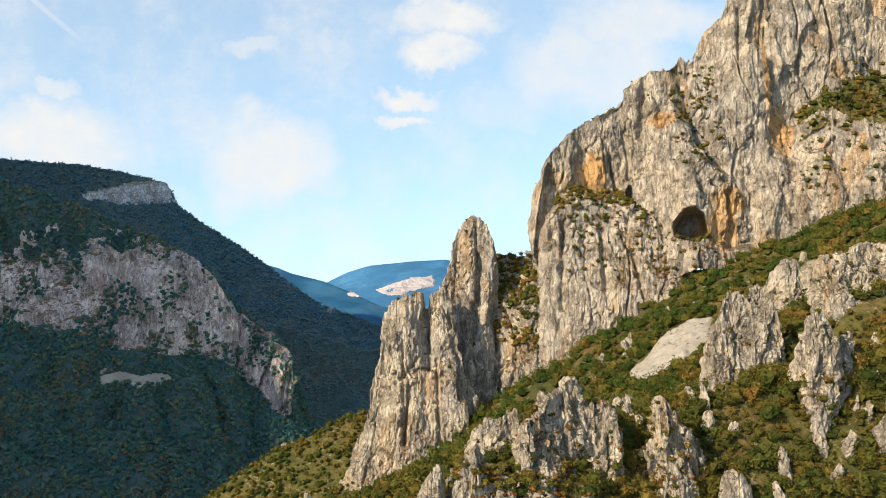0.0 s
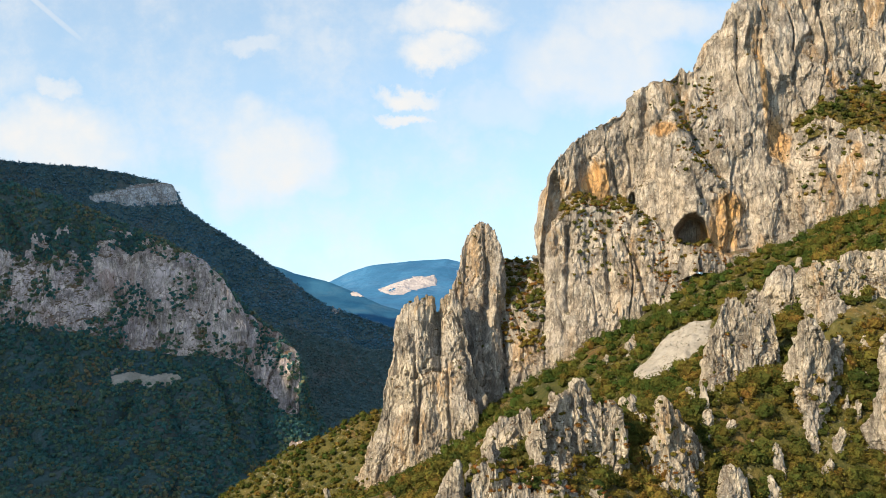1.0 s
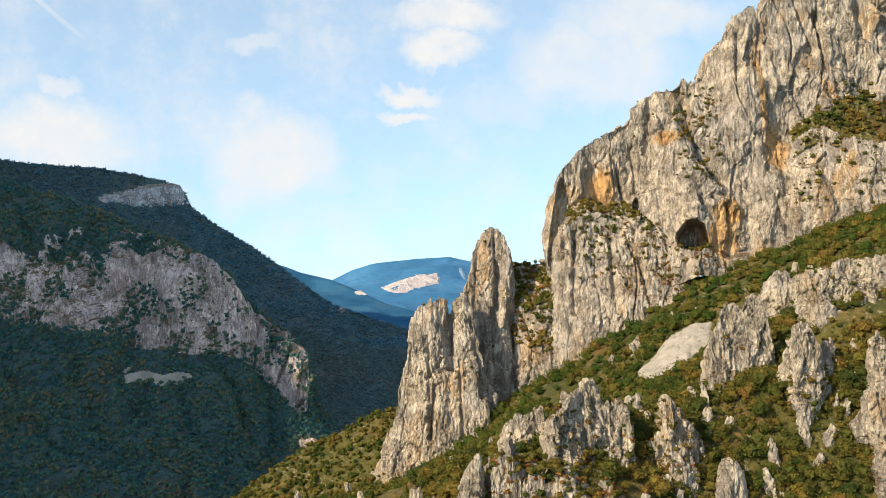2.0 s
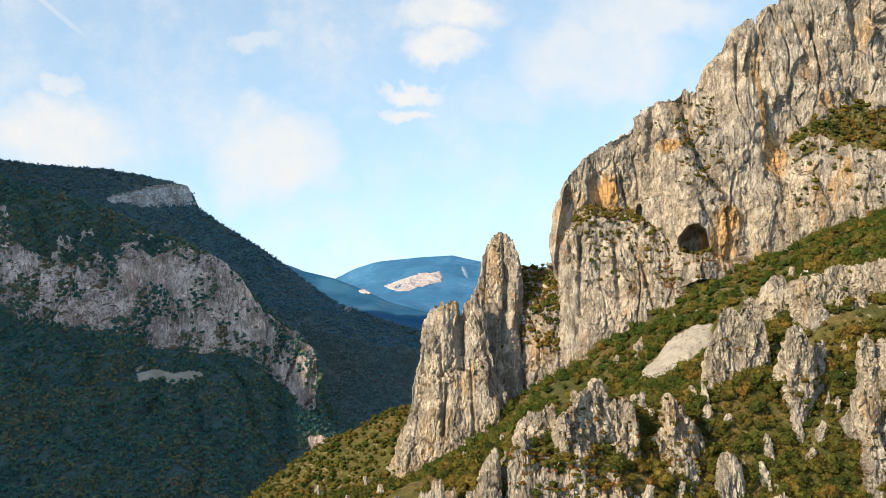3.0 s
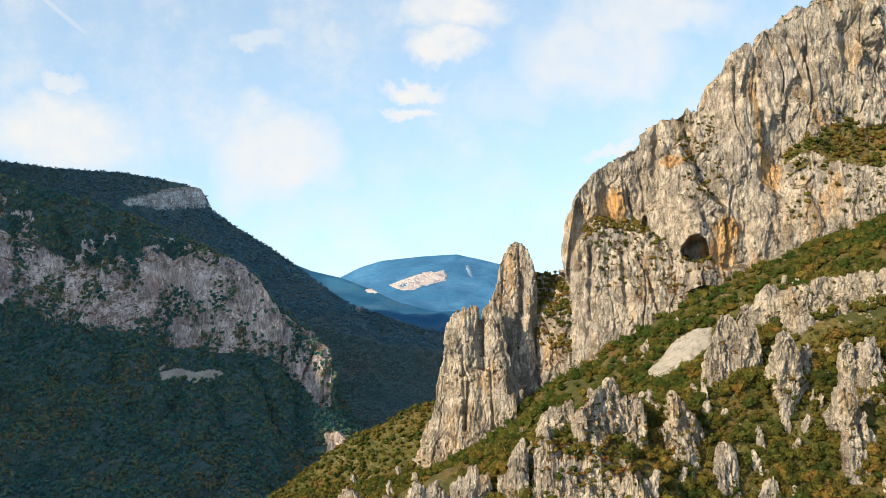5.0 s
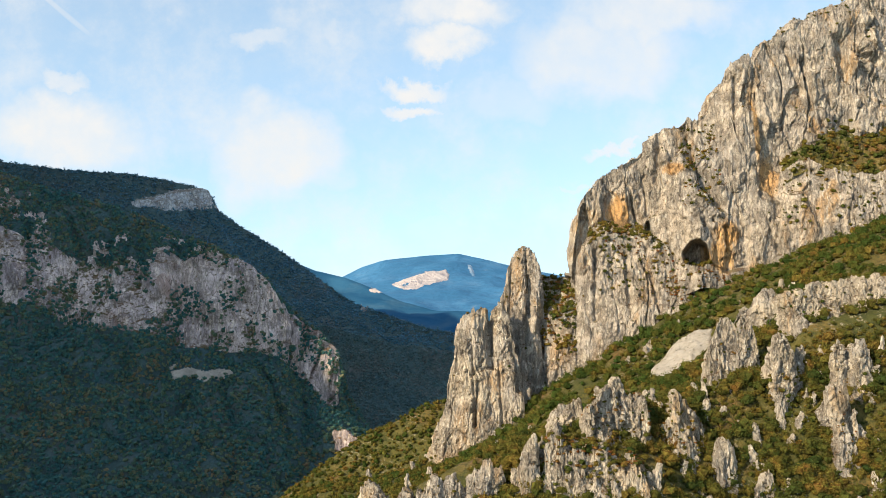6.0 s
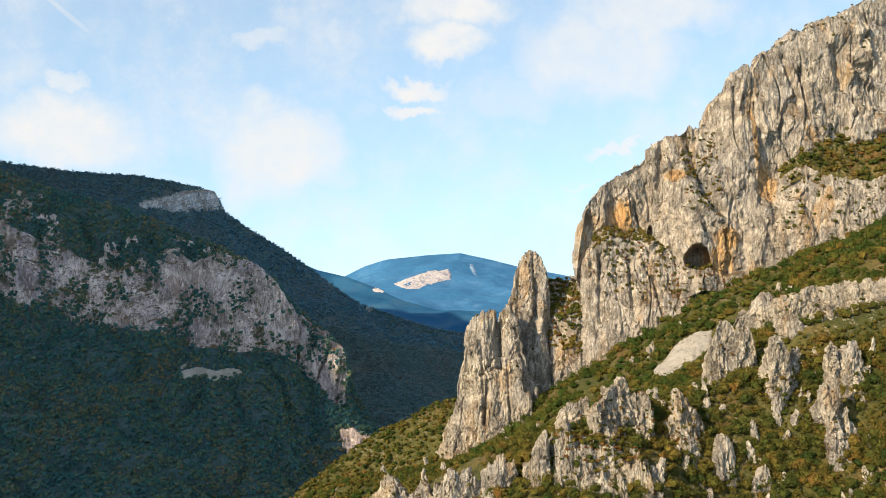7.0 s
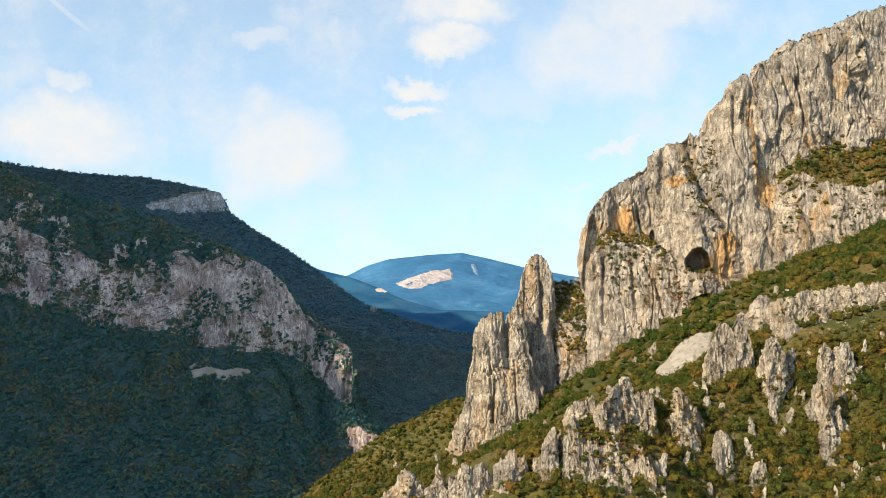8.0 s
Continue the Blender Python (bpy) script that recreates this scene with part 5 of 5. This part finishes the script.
RUSTY = [          # the same for dry grass and rust-brown scrub
    (buttress_wall, 36, 62, 20, 34, 90, 0.4, 1.0),
    (buttress_wall, 58, 73, 2, 20, 150, 0.4, 1.0),
    (saddle_wall, 12, 30, -12, 18, 120, 0.6, 1.4),
    (main_wall, 66, 80, 38, 66, 45, 0.4, 0.9),
    (main_wall, 62, 80, 8, 18, 60, 0.4, 1.0),
    (ledge_wall, 110, 156, 44, 72, 60, 0.8, 1.7),
    (near_walls[0], 10, 26, -27, -14, 45, 0.3, 0.8),
    (near_walls[1], 0, 26, -27, -21, 80, 0.4, 0.9),
    (near_walls[2], 24, 45, -27, -17, 50, 0.3, 0.7),
    (near_walls[8], 64, 72, -26, -12, 26, 0.3, 0.7),
    (near_walls[5], 42, 56, -14, -4, 16, 0.3, 0.7),
]

forest("forest_left_hill", left_hill, 19000, 2.15, FAR_PUFFS, LEAF_FAR, "dense dark green and rust autumn forest on the hill, tinted teal for haze",
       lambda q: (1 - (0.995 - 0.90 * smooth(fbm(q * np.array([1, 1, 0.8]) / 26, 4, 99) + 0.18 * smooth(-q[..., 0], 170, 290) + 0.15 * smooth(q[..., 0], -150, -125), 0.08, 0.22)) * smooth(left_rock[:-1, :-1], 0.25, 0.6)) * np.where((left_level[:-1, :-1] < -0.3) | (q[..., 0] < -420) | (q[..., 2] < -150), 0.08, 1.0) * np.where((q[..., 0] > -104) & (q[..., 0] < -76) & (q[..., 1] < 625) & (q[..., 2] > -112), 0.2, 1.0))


def on_mesa_cliff(q):
    """The bare rock band below the flat top."""
    low = np.interp(q[..., 0], (-376, -355, -340, -325, -310, -298), (109, 104, 105, 109, 112, 114))
    high = np.interp(q[..., 0], (-377, -362, -334, -312, -300), (119, 125, 134, 139, 137))
    return (q[..., 0] > -378) & (q[..., 0] < -297) & (q[..., 2] > low) & (q[..., 2] < high) & (q[..., 1] < 1034)


forest("forest_mesa", mesa_hill, 27000, 2.3, TINY_PUFFS, LEAF_BLUE, "dark green forest covering the long ridge, tinted blue for haze", lambda q: 1.0 - 0.95 * on_mesa_cliff(q), tall=(0.7, 1.1))
forest("forest_middle", mid_hill, 13000, 1.8, TINY_PUFFS, LEAF_MID, "dark green and rust forest on the low ridge, tinted blue for haze", tall=(0.7, 1.1))



def in_scree(x, y):
    """On the gravel, or close enough in front to hide it."""
    inside = np.zeros(np.shape(x), bool)
    for ahead in (0, 4, 8):
        a, b = (x - 50.2) * 0.633 + (y + ahead - 210.4) * 0.774, -(x - 50.2) * 0.774 + (y + ahead - 210.4) * 0.633
        inside |= (a / 14.5) ** 2 + (b / 7.2) ** 2 < 0.95
    return inside


def slope_plants(count, x0, x1, y0, y1, thin):
    """Shrubs over a stretch of the mountainside, thinner where turf and stones show."""
    rows = []
    while len(rows) < count:
        x, y = RNG.uniform(x0, x1, 2000), RNG.uniform(y0, y1, 2000)
        p = np.stack([x, y, 0 * x], -1)
        want = smooth(fbm(p / 13, 3, 31), -0.5, 0.0) * (1 - thin) + thin
        ok = (RNG.random(2000) < want) & ~in_scree(x, y)
        rows.extend(np.stack([x, y, ground_height(x, y)], -1)[ok])
    return np.array(rows[:count])


front = np.concatenate([slope_plants(2300, -12, 98, 108, 153, 0.5), slope_plants(700, -60, 110, 100, 172, 0.2), slope_plants(1000, 25, 115, 138, 190, 0.8), slope_plants(2000, 26, 92, 112, 152, 0.97)])
front_size = np.exp(RNG.normal(0.26, 0.40, len(front))) * (0.55 + 0.45 * smooth(front[:, 0], -22, -6))
for crest, foot, label, back in NEAR_CRAGS:
    fx, fy = [p[0] for p in foot], [p[1] for p in foot]
    before = (front[:, 0] > min(fx) - 0.5) & (front[:, 0] < max(fx) + 0.5) & (front[:, 1] < min(fy) + 2) & (front[:, 1] > min(fy) - 3.5)
    front_size[before] *= 0.5
close = (front[:, 0] > -25) & (front[:, 0] < 95) & (front[:, 1] < 158) & (front_size > 1.2)
close &= np.cumsum(close) <= 285
front_size = np.minimum(front_size, 2.0)
upper = slope_plants(3900, -85, 140, 168, 288, 0.45)
spur = slope_plants(4200, -95, -8, 165, 285, 0.75)
spur_size = RNG.uniform(0.6, 1.25, len(spur))
upper_size = np.minimum(np.exp(RNG.normal(0.45, 0.38, len(upper))), 2.3) * (0.6 + 0.4 * smooth(upper[:, 0], -30, 5))


def spots(p, r):
    q = np.concatenate([p, r[:, None], RNG.uniform(0.8, 1.35, (len(p), 1))], 1)
    q[:, 2] -= 0.1
    return q


thicket("shrub_thicket", spots(front[~close], front_size[~close]), NEAR_PUFFS, LEAF, "olive green and rust-brown shrubs covering the stony slope", "shrubs")
thicket("spur_thicket", spots(spur, spur_size), SMALL_PUFFS, LEAF, "low olive and ochre scrub on the grassy spur", "shrubs")
thicket("upper_thicket", spots(upper, upper_size), MID_PUFFS, LEAF_UPPER, "dense green and ochre bushes below the tall cliff", "shrubs")
for surface, x0, x1, z0, z1, count, r0, r1 in BUSHY:
    box = lambda q: ((q[..., 0] > x0) & (q[..., 0] < x1) & (q[..., 2] > z0) & (q[..., 2] < z1)) * np.clip(normals(surface)[:q.shape[0], :q.shape[1], 2] + 0.3, 0.12, 1)
    for p in on_grid(surface, count, box):
        GROWTH.append((p, RNG.uniform(r0, r1)))
rust = []
for surface, x0, x1, z0, z1, count, r0, r1 in RUSTY:
    box = lambda q: ((q[..., 0] > x0) & (q[..., 0] < x1) & (q[..., 2] > z0) & (q[..., 2] < z1)) * np.clip(normals(surface)[:q.shape[0], :q.shape[1], 2] + 0.3, 0.12, 1)
    rust.extend([*p, RNG.uniform(r0, r1), 0.85] for p in on_grid(surface, count, box))
thicket("rust_scrub", rust, SMALL_PUFFS, LEAF_RUST, "rust-brown autumn scrub and dry grass on rock shelves", "shrubs")
if GROWTH:
    ledge = np.array([[*p, r, 1.0] for p, r in GROWTH])
    thicket("ledge_scrub", ledge, SMALL_PUFFS, LEAF, "small shrubs rooted on rock shelves", "shrubs")


def stem_mesh(rng):
    """A few crooked stems, tapered, from one root."""
    verts, quads = [], []
    for s in range(4):
        a = rng.uniform(0, 2 * np.pi)
        tip = np.array([0.45 * math.cos(a), 0.45 * math.sin(a), 0.95])
        base = len(verts)
        for ring in range(4):
            f = ring / 3
            c = tip * f + np.array([0, 0, -0.12]) * (1 - f) + np.array([0.06 * math.sin(5 * f + a), 0.06 * math.cos(4 * f + a), 0])
            rad = 0.05 * (1 - 0.75 * f)
            for k in range(5):
                verts.append(c + rad * np.array([math.cos(k * 1.2566), math.sin(k * 1.2566), 0]))
        for ring in range(3):
            for k in range(5):
                i, j = base + ring * 5 + k, base + ring * 5 + (k + 1) % 5
                quads.append((i, j, j + 5, i + 5))
    return quads_mesh("stem", verts, quads, BARK, True)


def shrub(puff, stem):
    """One shrub, a unit in radius: stems and a leafy crown."""
    root = new("shrub")
    tagged(root, "leafy autumn shrub growing on the stony slope", "shrub", "shrubs on the slope")
    for name, me in (("stem", stem), ("crown", quads_mesh("crown", puff, np.arange(len(puff)).reshape(-1, 3), LEAF_ONE))):
        ob = new(name, me)
        ob.parent = root
    return root


SHRUBS = [shrub(p, stem_mesh(puff_rng)) for p in ONE_PUFFS]
for n, (p, r) in enumerate(zip(front[close], front_size[close])):
    m = pose(*p, 0, 0, 137 * n)
    if n < len(SHRUBS):
        SHRUBS[n].matrix_basis = m @ Matrix.Diagonal((r, r, r, 1))
    else:
        copy = copy_thing(SHRUBS[n % len(SHRUBS)], m)
        copy.scale = (r, r, r * RNG.uniform(0.85, 1.25))


# ---- loose stones and small outcrops on the slope ----
made = 0
while made < 220:
    x, y = (RNG.uniform(15, 95), RNG.uniform(110, 150)) if RNG.random() < 0.75 else (RNG.uniform(-45, 100), RNG.uniform(104, 240))
    here = np.array([[x, y, 0.0]])
    if fbm(here / 11, 3, 77)[0] < -0.02 or in_scree(np.array([x]), np.array([y]))[0]:
        continue
    r = float(min(np.exp(RNG.normal(-0.12, 0.40)), 1.25))
    ob = new("boulder", BLOCKS[made % len(BLOCKS)] if r < 0.75 else RIBS[made % len(RIBS)])
    z = float(ground_height(np.array([x]), np.array([y]))[0])
    ob.matrix_basis = pose(x, y, z - 0.2 * r, RNG.uniform(-12, 12), RNG.uniform(-12, 12), RNG.uniform(0, 360)) @ Matrix.Diagonal((r, r, r * RNG.uniform(0.8, 1.9), 1))
    tagged(ob, "pale weathered limestone boulder half buried in turf", "boulder", "boulders on the slope")
    made += 1
